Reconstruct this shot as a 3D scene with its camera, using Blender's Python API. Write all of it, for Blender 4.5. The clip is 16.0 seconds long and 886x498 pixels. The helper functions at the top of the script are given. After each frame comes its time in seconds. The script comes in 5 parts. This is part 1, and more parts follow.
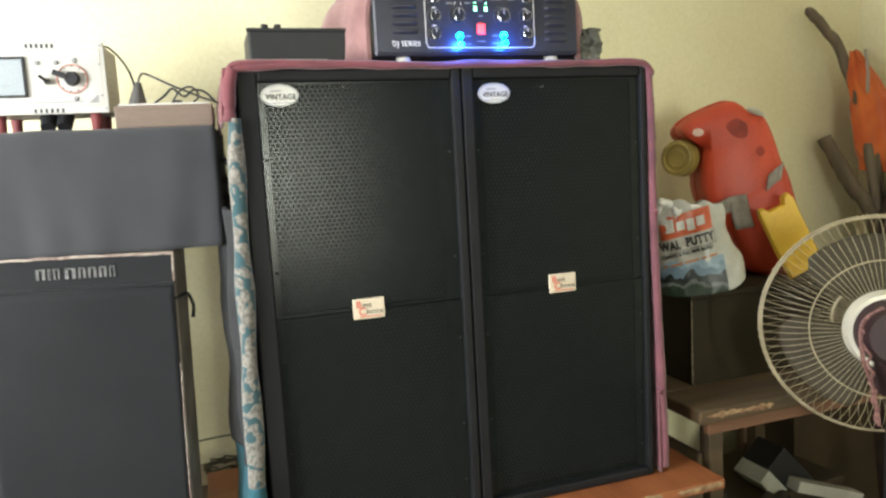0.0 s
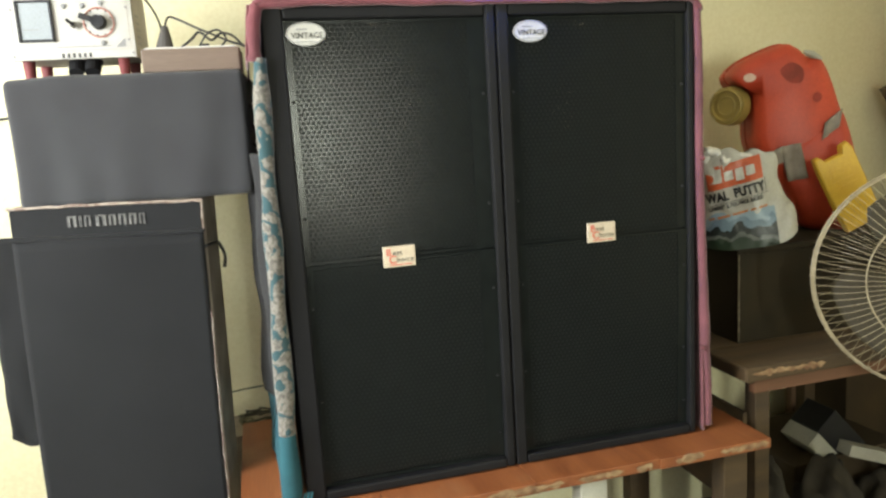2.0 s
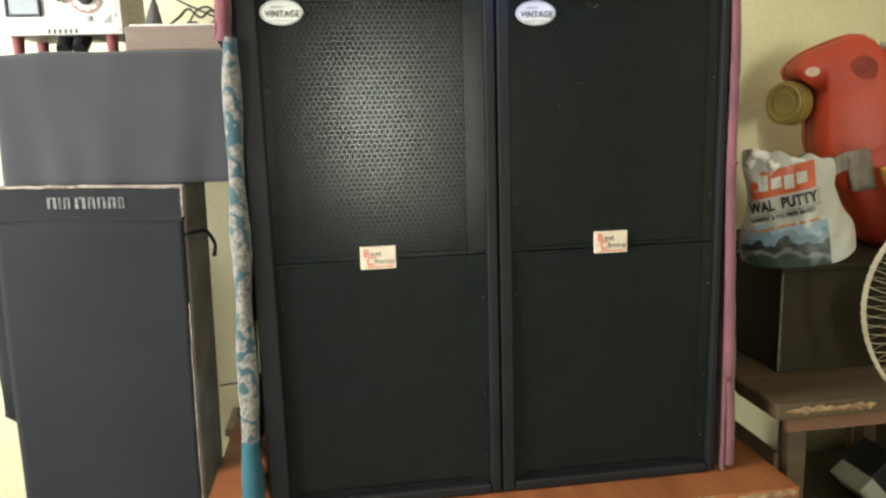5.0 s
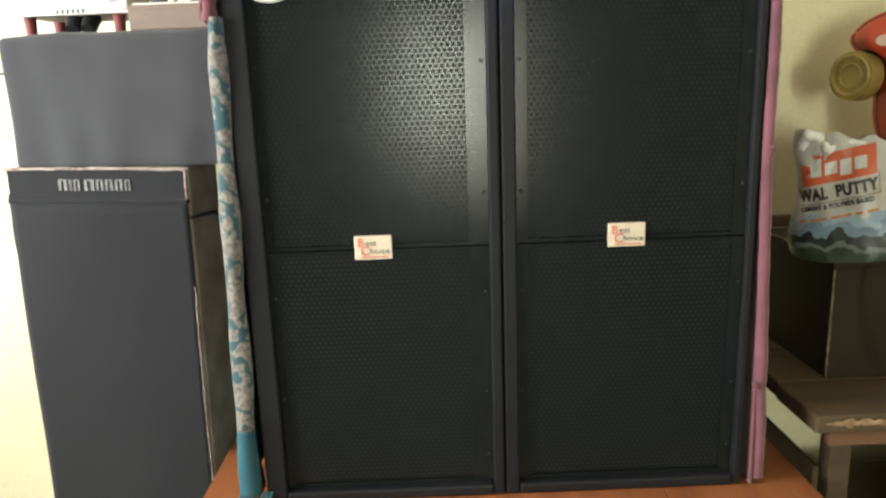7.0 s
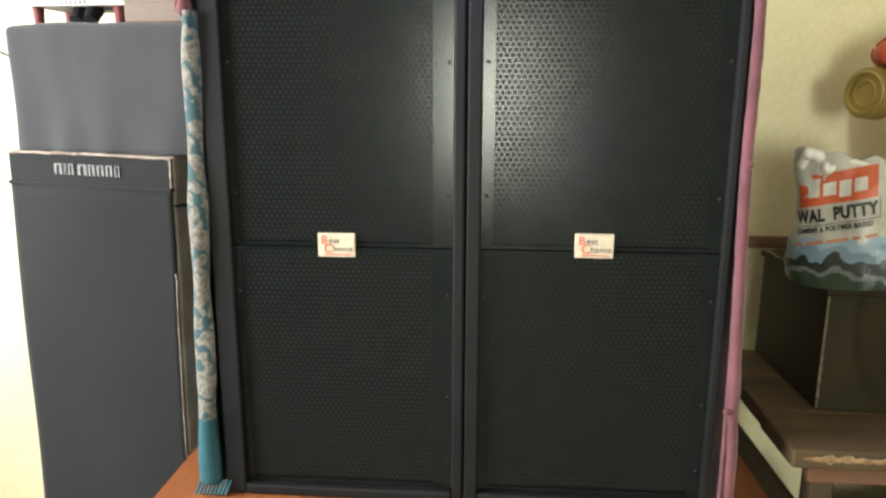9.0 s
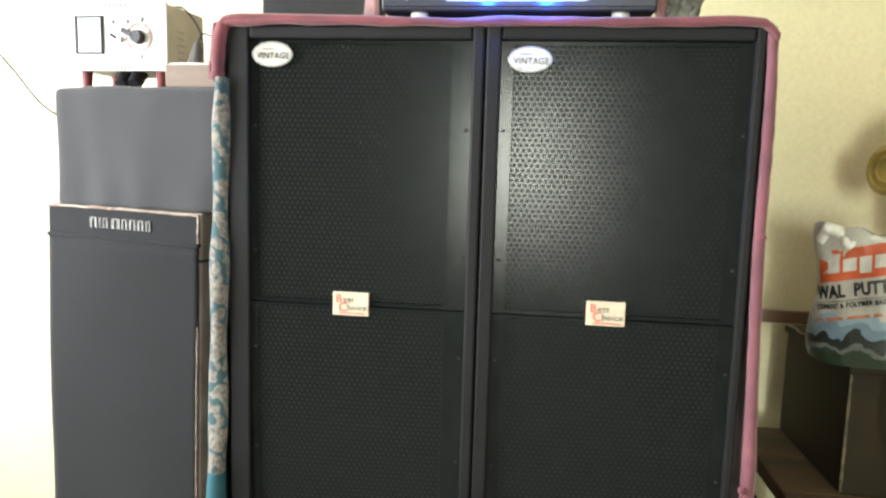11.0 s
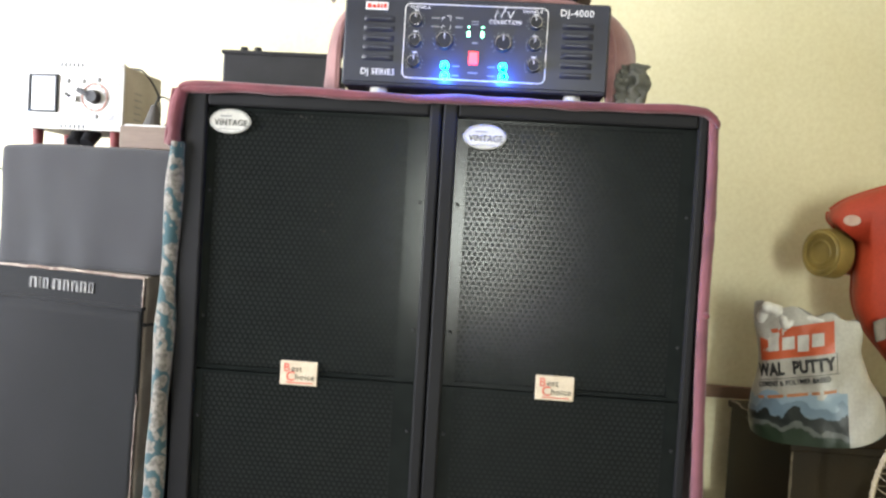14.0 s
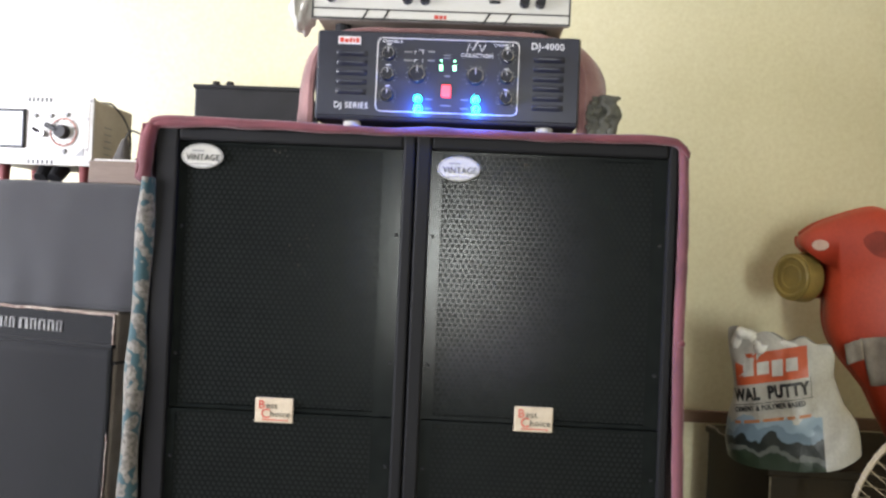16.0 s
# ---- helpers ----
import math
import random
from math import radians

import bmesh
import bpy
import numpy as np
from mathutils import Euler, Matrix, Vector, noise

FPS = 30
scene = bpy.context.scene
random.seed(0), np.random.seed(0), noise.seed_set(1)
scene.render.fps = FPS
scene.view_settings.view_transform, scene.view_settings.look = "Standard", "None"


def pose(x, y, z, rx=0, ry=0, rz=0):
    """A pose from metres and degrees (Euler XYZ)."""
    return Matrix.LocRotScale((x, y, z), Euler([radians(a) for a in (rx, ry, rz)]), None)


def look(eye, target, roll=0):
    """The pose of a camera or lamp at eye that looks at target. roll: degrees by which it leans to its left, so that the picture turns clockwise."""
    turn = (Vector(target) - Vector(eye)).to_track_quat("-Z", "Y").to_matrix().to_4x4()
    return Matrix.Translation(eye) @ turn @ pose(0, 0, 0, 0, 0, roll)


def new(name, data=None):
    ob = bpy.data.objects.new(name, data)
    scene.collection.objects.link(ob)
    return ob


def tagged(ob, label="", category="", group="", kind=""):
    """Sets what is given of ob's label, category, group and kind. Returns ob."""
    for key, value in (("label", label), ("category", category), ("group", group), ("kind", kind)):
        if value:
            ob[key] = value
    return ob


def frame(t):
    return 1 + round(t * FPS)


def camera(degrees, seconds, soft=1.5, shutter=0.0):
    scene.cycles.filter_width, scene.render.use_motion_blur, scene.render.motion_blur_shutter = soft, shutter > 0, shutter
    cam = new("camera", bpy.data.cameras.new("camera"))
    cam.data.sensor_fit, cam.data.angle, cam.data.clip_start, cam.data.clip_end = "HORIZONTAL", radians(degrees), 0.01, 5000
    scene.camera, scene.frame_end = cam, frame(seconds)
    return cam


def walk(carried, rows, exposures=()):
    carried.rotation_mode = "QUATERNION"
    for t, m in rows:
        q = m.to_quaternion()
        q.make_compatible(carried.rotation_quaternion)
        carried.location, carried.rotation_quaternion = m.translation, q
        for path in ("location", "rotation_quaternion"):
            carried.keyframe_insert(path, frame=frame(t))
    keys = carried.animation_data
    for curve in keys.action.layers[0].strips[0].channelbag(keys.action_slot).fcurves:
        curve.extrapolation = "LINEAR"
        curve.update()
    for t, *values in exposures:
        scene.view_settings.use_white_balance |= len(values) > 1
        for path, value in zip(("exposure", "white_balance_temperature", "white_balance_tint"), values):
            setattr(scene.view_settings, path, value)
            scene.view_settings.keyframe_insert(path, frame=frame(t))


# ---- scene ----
cam = camera(64.0, 16.0, soft=2.5)
PATH = [
    (0, (-0.643, -1.773, 1.532), (-0.024, 0.114, 1.297), -3.2),
    (0.5, (-0.633, -1.74, 1.51), (-0.022, 0.147, 1.253), -3.8),
    (1, (-0.632, -1.746, 1.498), (-0.059, 0.15, 1.216), -3.5),
    (1.5, (-0.623, -1.728, 1.484), (-0.095, 0.176, 1.174), -3.2),
    (2, (-0.605, -1.727, 1.469), (-0.109, 0.185, 1.152), -3.6),
    (2.5, (-0.576, -1.717, 1.464), (-0.106, 0.199, 1.137), -3.6),
    (3, (-0.534, -1.702, 1.47), (-0.097, 0.218, 1.12), -2.9),
    (3.5, (-0.49, -1.694, 1.465), (-0.083, 0.234, 1.123), -2.6),
    (4, (-0.458, -1.688, 1.474), (-0.076, 0.249, 1.153), -2.7),
    (4.2, (-0.439, -1.672, 1.463), (-0.068, 0.268, 1.152), -2.6),
    (6.5, (-0.171, -1.546, 1.507), (-0.121, 0.403, 1.062), -1.3),
    (7, (-0.139, -1.524, 1.508), (-0.113, 0.428, 1.071), -2.0),
    (7.5, (-0.074, -1.509, 1.511), (-0.12, 0.443, 1.078), -2.0),
    (8, (-0.018, -1.503, 1.511), (-0.091, 0.448, 1.081), -1.2),
    (10.3, (0.126, -1.52, 1.476), (-0.1, 0.437, 1.135), 1.1),
    (10.5, (0.122, -1.524, 1.482), (-0.109, 0.438, 1.169), 1.1),
    (11, (0.124, -1.523, 1.495), (-0.124, 0.447, 1.254), 1.6),
    (11.5, (0.122, -1.536, 1.493), (-0.067, 0.442, 1.266), 2.8),
    (12, (0.121, -1.513, 1.486), (-0.013, 0.472, 1.277), 2.7),
    (12.5, (0.119, -1.512, 1.493), (-0.028, 0.476, 1.32), 2.7),
    (13, (0.124, -1.508, 1.498), (-0.028, 0.482, 1.368), 2.6),
    (13.5, (0.127, -1.525, 1.505), (-0.017, 0.468, 1.411), 3.0),
    (14, (0.123, -1.529, 1.512), (0.0, 0.466, 1.455), 3.4),
    (14.5, (0.117, -1.53, 1.509), (0.025, 0.468, 1.495), 3.3),
    (15, (0.118, -1.526, 1.514), (0.063, 0.473, 1.521), 3.0),
    (15.5, (0.12, -1.524, 1.516), (0.077, 0.475, 1.539), 2.6),
    (16, (0.121, -1.525, 1.527), (0.064, 0.474, 1.544), 2.5),
]
U = 0.84          # metres in one unit of the plan below
LIFT = 0.2        # the floor lies this far under the plan's zero


def P(x, y, z):
    """A place of the plan, in metres."""
    return Vector((x * U, y * U, (z + LIFT) * U))


walk(cam, [(t, look(P(*eye), P(*target), roll)) for t, eye, target, roll in PATH],
     exposures=[(0, 0.12, 6300, 7), (2, 0.08, 6450, 6), (4, 0.13, 6470, 6), (8, 0.27, 6480, 8), (10.3, 0.6, 6330, 8.5), (13.5, 0.42, 6100, 11.5), (16, -0.08, 6000, 17)])

# ---- world and light ----
world = bpy.data.worlds.new("world")
scene.world = world
world.use_nodes = True
wn = world.node_tree.nodes
sky = wn.new("ShaderNodeTexSky")
sky.sky_type, sky.sun_disc = "NISHITA", False
sky.sun_elevation, sky.sun_rotation = radians(40), radians(-80)
world.node_tree.links.new(sky.outputs[0], wn["Background"].inputs[0])
wn["Background"].inputs[1].default_value = 0.1


def area(name, at, to, w, h, watts, colour):
    d = bpy.data.lights.new(name, "AREA")
    d.shape, d.size, d.size_y, d.energy, d.color = "RECTANGLE", w * U, h * U, watts, colour
    ob = new(name, d)
    ob.matrix_world = look(P(*at), P(*to))
    return ob


# daylight in the side window, and the sunlit yard seen through the doorway behind the camera
area("window_light", (-2.66, -0.95, 1.75), (-1.6, -0.72, 1.68), 1.45, 1.25, 125, (0.98, 0.98, 0.98))
area("yard_light", (-0.03, -9.6, 1.6), (-0.03, -3.0, 1.55), 0.6, 1.7, 175, (0.94, 1.0, 0.84))
# broad soft fill added in the doorway to lift the right side of the room
area("door_fill_light", (0.195, -4.55, 1.45), (0.195, -3.0, 1.5), 0.95, 1.6, 31, (1.0, 0.93, 0.78))

# the light that the amplifier's blue indicator lamps throw
for dx in (-0.06, 0.063):
    d = bpy.data.lights.new("indicator_light", "POINT")
    d.energy, d.color, d.shadow_soft_size = 1.0, (0.02, 0.14, 1.0), 0.012
    new("indicator_light", d).location = P(0.071 + dx, -0.045, 1.836)


# ---- materials ----
def mat(name, c1, c2=None, rough=0.6, metal=0.0, scale=8.0, detail=6.0, bump=0.2, fine=220.0, spec=0.5, low=0.35, high=0.65, rvar=0.1, stretch=(1, 1, 1), sheen=0.0):
    """Two colours mixed by a broad noise, with fine grain in colour, relief and gloss."""
    m = bpy.data.materials.new(name)
    m.use_nodes = True
    n, l = m.node_tree.nodes, m.node_tree.links
    b = n["Principled BSDF"]
    c2 = c2 or tuple(v * 0.72 for v in c1)
    tc, mp = n.new("ShaderNodeTexCoord"), n.new("ShaderNodeMapping")
    mp.inputs["Scale"].default_value = stretch
    l.new(tc.outputs["Object"], mp.inputs["Vector"])
    big, small = n.new("ShaderNodeTexNoise"), n.new("ShaderNodeTexNoise")
    big.inputs["Scale"].default_value, big.inputs["Detail"].default_value = scale, detail
    small.inputs["Scale"].default_value, small.inputs["Detail"].default_value = fine, 3
    l.new(mp.outputs[0], big.inputs["Vector"])
    l.new(mp.outputs[0], small.inputs["Vector"])
    ramp = n.new("ShaderNodeValToRGB")
    ramp.color_ramp.elements[0].position, ramp.color_ramp.elements[1].position = low, high
    ramp.color_ramp.elements[0].color, ramp.color_ramp.elements[1].color = (*c2, 1), (*c1, 1)
    l.new(big.outputs["Fac"], ramp.inputs["Fac"])
    mix = n.new("ShaderNodeMix")
    mix.data_type, mix.blend_type = "RGBA", "OVERLAY"
    mix.inputs["Factor"].default_value = 0.25
    l.new(ramp.outputs["Color"], mix.inputs["A"])
    l.new(small.outputs["Color"], mix.inputs["B"])
    bw = n.new("ShaderNodeRGBToBW")
    l.new(small.outputs["Color"], bw.inputs[0])
    l.new(bw.outputs[0], mix.inputs["B"])
    l.new(mix.outputs["Result"], b.inputs["Base Color"])
    rr = n.new("ShaderNodeMapRange")
    rr.inputs["To Min"].default_value, rr.inputs["To Max"].default_value = max(0.03, rough - rvar), min(1, rough + rvar)
    l.new(big.outputs["Fac"], rr.inputs["Value"])
    l.new(rr.outputs[0], b.inputs["Roughness"])
    b.inputs["Metallic"].default_value = metal
    b.inputs["Specular IOR Level"].default_value = spec
    b.inputs["Sheen Weight"].default_value = sheen
    if bump:
        bp = n.new("ShaderNodeBump")
        bp.inputs["Strength"].default_value, bp.inputs["Distance"].default_value = bump, 0.002
        l.new(small.outputs["Fac"], bp.inputs["Height"])
        l.new(bp.outputs[0], b.inputs["Normal"])
    return m


def glow(name, colour, strength):
    m = bpy.data.materials.new(name)
    m.use_nodes = True
    b = m.node_tree.nodes["Principled BSDF"]
    b.inputs["Base Color"].default_value = (*colour, 1)
    b.inputs["Emission Color"].default_value = (*colour, 1)
    b.inputs["Emission Strength"].default_value = strength
    return m


def floral(name):
    """Beige printed cotton with scrolling teal leaves, plain teal hem at the foot."""
    m = mat(name, (0.20, 0.182, 0.152), (0.12, 0.108, 0.09), rough=0.9, scale=60, fine=700, bump=0.4, sheen=0.2)
    n, l = m.node_tree.nodes, m.node_tree.links
    b = n["Principled BSDF"]
    base = b.inputs["Base Color"].links[0].from_socket
    tc = n.new("ShaderNodeTexCoord")
    w = n.new("ShaderNodeTexWave")
    w.wave_type, w.bands_direction = "BANDS", "DIAGONAL"
    w.inputs["Scale"].default_value, w.inputs["Distortion"].default_value = 7.0, 12.0
    w.inputs["Detail"].default_value, w.inputs["Detail Scale"].default_value = 2.5, 3.0
    l.new(tc.outputs["Object"], w.inputs["Vector"])
    r = n.new("ShaderNodeValToRGB")
    r.color_ramp.elements[0].position, r.color_ramp.elements[1].position = 0.62, 0.80
    r.color_ramp.elements[0].color, r.color_ramp.elements[1].color = (0, 0, 0, 1), (1, 1, 1, 1)
    l.new(w.outputs["Fac"], r.inputs["Fac"])
    mx = n.new("ShaderNodeMix")
    mx.data_type = "RGBA"
    l.new(r.outputs["Color"], mx.inputs["Factor"])
    vo = n.new("ShaderNodeTexNoise")
    vo.inputs["Scale"].default_value, vo.inputs["Detail"].default_value = 130, 2
    l.new(tc.outputs["Object"], vo.inputs["Vector"])
    vr = n.new("ShaderNodeValToRGB")
    vr.color_ramp.elements[0].position, vr.color_ramp.elements[1].position = 0.44, 0.56
    vr.color_ramp.elements[0].color, vr.color_ramp.elements[1].color = (0.22, 0.205, 0.18, 1), (0.085, 0.078, 0.068, 1)
    l.new(vo.outputs["Fac"], vr.inputs["Fac"])
    sp = n.new("ShaderNodeMix")
    sp.data_type = "RGBA"
    sp.inputs["Factor"].default_value = 0.6
    l.new(base, sp.inputs["A"])
    l.new(vr.outputs["Color"], sp.inputs["B"])
    l.new(sp.outputs["Result"], mx.inputs["A"])
    mx.inputs["B"].default_value = (0.022, 0.062, 0.072, 1)
    l.new(mx.outputs["Result"], b.inputs["Base Color"])
    return m


def planks(name, c1, c2, c3):
    """Varnished wood with long grain along y."""
    m = mat(name, c1, c2, rough=0.45, scale=9, fine=160, bump=0.25, stretch=(1.4, 0.12, 1.4), low=0.3, high=0.7)
    n, l = m.node_tree.nodes, m.node_tree.links
    b = n["Principled BSDF"]
    base = b.inputs["Base Color"].links[0].from_socket
    tc, ns = n.new("ShaderNodeTexCoord"), n.new("ShaderNodeTexNoise")
    ns.inputs["Scale"].default_value, ns.inputs["Detail"].default_value = 5, 8
    l.new(tc.outputs["Object"], ns.inputs["Vector"])
    r = n.new("ShaderNodeValToRGB")
    r.color_ramp.elements[0].position, r.color_ramp.elements[1].position = 0.56, 0.7
    r.color_ramp.elements[0].color, r.color_ramp.elements[1].color = (0, 0, 0, 1), (0.75, 0.75, 0.75, 1)
    l.new(ns.outputs["Fac"], r.inputs["Fac"])
    mx = n.new("ShaderNodeMix")
    mx.data_type = "RGBA"
    l.new(r.outputs["Color"], mx.inputs["Factor"])
    l.new(base, mx.inputs["A"])
    mx.inputs["B"].default_value = (*c3, 1)
    l.new(mx.outputs["Result"], b.inputs["Base Color"])
    return m


M_WALL = mat("cream_wall_paint", (0.70, 0.655, 0.445), (0.63, 0.585, 0.375), rough=0.55, scale=1.6, fine=90, bump=0.04)
M_CEIL = mat("white_ceiling_paint", (0.78, 0.76, 0.70), (0.70, 0.68, 0.62), rough=0.8, scale=2)
# unseen floor, set dark to bounce less light onto the lower grilles
M_FLOOR = mat("grey_cement_floor", (0.17, 0.155, 0.135), (0.11, 0.10, 0.088), rough=0.75, scale=4)
M_CAB = mat("black_carpet_paint", (0.012, 0.012, 0.013), (0.008, 0.008, 0.009), rough=0.8, scale=12, fine=500, bump=0.5, spec=0.2)
M_RIM = mat("black_bezel_paint", (0.009, 0.009, 0.010), (0.006, 0.006, 0.007), rough=0.6, scale=10, fine=300, bump=0.2, spec=0.2)
M_GRILLE = mat("black_powder_coated_steel", (0.010, 0.0122, 0.0115), (0.007, 0.0086, 0.0082), rough=0.185, rvar=0.02, scale=40, fine=600, bump=0.05, spec=0.2)
M_DARK = mat("dark_foam", (0.020, 0.0225, 0.022), (0.014, 0.0155, 0.015), rough=0.95, scale=20)
M_BADGE = mat("white_badge_plastic", (0.55, 0.54, 0.50), (0.45, 0.44, 0.40), rough=0.4, scale=30, bump=0.03)
M_STICK = mat("cream_sticker_paper", (0.58, 0.50, 0.38), (0.48, 0.39, 0.28), rough=0.5, scale=40, bump=0.05)
M_INK = mat("black_print", (0.03, 0.03, 0.03), rough=0.5, bump=0)
M_GREYINK = mat("grey_print", (0.25, 0.25, 0.25), rough=0.5, bump=0)
M_REDINK = mat("red_print", (0.55, 0.05, 0.03), (0.45, 0.04, 0.03), rough=0.5, bump=0)
M_WHITEINK = mat("white_print", (0.80, 0.80, 0.82), (0.7, 0.7, 0.72), rough=0.5, bump=0)
M_MAROON = mat("maroon_cotton_cloth", (0.165, 0.042, 0.052), (0.10, 0.025, 0.032), rough=0.9, scale=14, fine=600, bump=0.5, sheen=0.25)
M_PINK = mat("faded_rose_cotton_cloth", (0.175, 0.06, 0.075), (0.105, 0.035, 0.047), rough=0.9, scale=12, fine=600, bump=0.5, sheen=0.25)
M_HOOD = mat("dusty_rose_cotton_cloth", (0.27, 0.145, 0.14), (0.16, 0.075, 0.075), rough=0.9, scale=16, fine=500, bump=0.5, sheen=0.25)
# invented dark colour for the unseen rear wall, so the grilles mirror less
M_REAR = mat("dark_unseen_wall_paint", (0.13, 0.14, 0.14), (0.10, 0.105, 0.105), rough=0.8, scale=2)
# black canvas with the veil of lens haze put into its base colour and sheen
M_CASE = mat("hazed_black_canvas", (0.032, 0.033, 0.036), (0.022, 0.022, 0.025), rough=0.9, scale=7, fine=900, bump=0.5, sheen=0.15)
M_FLORAL = floral("floral_cotton_print")
M_TEAL = mat("teal_cotton_cloth", (0.018, 0.088, 0.11), (0.012, 0.06, 0.08), rough=0.9, scale=20, fine=600, bump=0.4)
M_GREYCLOTH = mat("dark_grey_cloth", (0.024, 0.024, 0.025), (0.014, 0.014, 0.015), rough=0.95, scale=12, fine=500, bump=0.5)
M_BLKCLOTH = mat("black_speaker_cloth", (0.012, 0.0125, 0.0135), (0.008, 0.0085, 0.0095), rough=0.9, scale=7, fine=900, bump=0.5, sheen=0.05, spec=0.3)
M_BROWNSIDE = mat("worn_brown_laminate", (0.30, 0.265, 0.215), (0.18, 0.15, 0.115), rough=0.7, scale=10, fine=200, bump=0.3)
M_WORN = mat("frayed_pale_edge", (0.42, 0.37, 0.31), (0.16, 0.10, 0.08), rough=0.9, scale=45, fine=400, bump=0.6)
M_SILVER = mat("dull_silver_letters", (0.14, 0.137, 0.125), (0.04, 0.04, 0.04), rough=0.5, scale=60, bump=0.1)
M_METER = mat("white_enamel_panel", (0.45, 0.44, 0.41), (0.39, 0.38, 0.345), rough=0.35, scale=12, fine=300, bump=0.04)
M_BEIGE = mat("aged_beige_enamel", (0.42, 0.38, 0.31), (0.33, 0.295, 0.235), rough=0.5, scale=14, fine=300, bump=0.1)
M_GLASSY = mat("pale_meter_glass", (0.31, 0.335, 0.35), (0.27, 0.295, 0.31), rough=0.12, scale=5, bump=0)
M_BLKPLASTIC = mat("black_plastic", (0.016, 0.016, 0.018), (0.011, 0.011, 0.012), rough=0.5, scale=20, bump=0.05, spec=0.3)
M_MAROONRUB = mat("maroon_rubber", (0.16, 0.03, 0.03), (0.10, 0.02, 0.02), rough=0.7, scale=20)
M_TIMBER = mat("weathered_brown_timber", (0.085, 0.052, 0.021), (0.042, 0.026, 0.011), rough=0.8, scale=7, fine=160, bump=0.5, stretch=(0.25, 2, 2))
M_PLAT = planks("orange_varnished_planks", (0.31, 0.108, 0.036), (0.17, 0.052, 0.018), (0.27, 0.125, 0.058))
M_CHIP = mat("chipped_pale_wood", (0.34, 0.23, 0.12), (0.15, 0.075, 0.035), rough=0.9, scale=30, fine=250, bump=0.7)
M_AMP = mat("navy_black_painted_steel", (0.018, 0.020, 0.034), (0.013, 0.014, 0.024), rough=0.35, scale=12, fine=400, bump=0.06)
M_CHROME = mat("chrome", (0.72, 0.72, 0.74), (0.6, 0.6, 0.62), rough=0.18, metal=1.0, scale=10, bump=0)
M_ALU = mat("brushed_aluminium_panel", (0.62, 0.61, 0.58), (0.55, 0.54, 0.51), rough=0.38, metal=0.35, scale=6, fine=500, bump=0.05, stretch=(0.1, 1, 3))
M_BOX = mat("blackened_brown_box_board", (0.027, 0.0185, 0.0075), (0.015, 0.0105, 0.0045), rough=0.7, scale=6, fine=180, bump=0.3, spec=0.25)
M_WALLBAR = mat("brown_wood_rail", (0.20, 0.12, 0.07), (0.13, 0.075, 0.045), rough=0.6, scale=8, stretch=(0.2, 2, 2))
M_RED = mat("scuffed_red_plastic", (0.50, 0.058, 0.020), (0.36, 0.034, 0.012), rough=0.5, scale=6, fine=120, bump=0.15)
M_REDDIRT = mat("dark_grime", (0.20, 0.026, 0.013), (0.30, 0.030, 0.012), rough=0.7, scale=18)
M_CAP = mat("olive_yellow_plastic_cap", (0.30, 0.215, 0.055), (0.21, 0.15, 0.04), rough=0.5, scale=14, bump=0.15)
M_TAPE = mat("grey_cloth_tape", (0.26, 0.23, 0.19), (0.18, 0.15, 0.12), rough=0.7, scale=30, bump=0.3)
M_YELLOW = mat("yellow_plastic", (0.60, 0.38, 0.035), (0.50, 0.30, 0.025), rough=0.45, scale=9, fine=150, bump=0.12)
M_WIRE = mat("ivory_enamelled_wire", (0.34, 0.285, 0.175), (0.24, 0.20, 0.12), rough=0.35, scale=20, bump=0)
M_IVORY = mat("ivory_plastic", (0.60, 0.57, 0.46), (0.52, 0.49, 0.38), rough=0.4, scale=10, bump=0.03)
M_BLADE = mat("smoky_fan_blade", (0.050, 0.042, 0.025), (0.038, 0.031, 0.018), rough=0.6, scale=6, bump=0, spec=0.2)
M_MOTOR = mat("dark_maroon_motor_housing", (0.030, 0.012, 0.013), (0.02, 0.008, 0.009), rough=0.6, scale=10)
M_RAG = mat("dark_brown_rag", (0.035, 0.028, 0.017), (0.018, 0.014, 0.009), rough=0.95, scale=14, bump=0.5)
M_CABLE = mat("black_cable", (0.02, 0.02, 0.02), rough=0.55, bump=0)
M_TWIST = mat("pinkish_twisted_flex", (0.24, 0.12, 0.10), (0.10, 0.04, 0.035), rough=0.6, scale=120, bump=0)
M_BARK = mat("grey_brown_stick", (0.15, 0.115, 0.075), (0.09, 0.07, 0.045), rough=0.9, scale=12, bump=0.7, stretch=(2, 2, 0.4))
M_ORANGE = mat("orange_cotton_cloth", (0.55, 0.13, 0.022), (0.42, 0.075, 0.012), rough=0.9, scale=9, fine=500, bump=0.5, sheen=0.2)
# brown cardboard with the dimness under the bench put into its colour
M_CARD = mat("shaded_brown_cardboard", (0.060, 0.040, 0.017), (0.038, 0.025, 0.011), rough=0.9, scale=5, fine=200, bump=0.2)
M_OFFWHITE = mat("dirty_white_board", (0.48, 0.47, 0.40), (0.36, 0.35, 0.29), rough=0.7, scale=10)
M_BLUELED = glow("blue_led", (0.02, 0.50, 1.0), 28)
M_CYANLED = glow("cyan_led", (0.02, 0.80, 0.85), 28)
M_REDLED = glow("red_lit_switch", (1.0, 0.05, 0.05), 3.5)
M_GREENLED = glow("green_led", (0.30, 1.0, 0.45), 7)


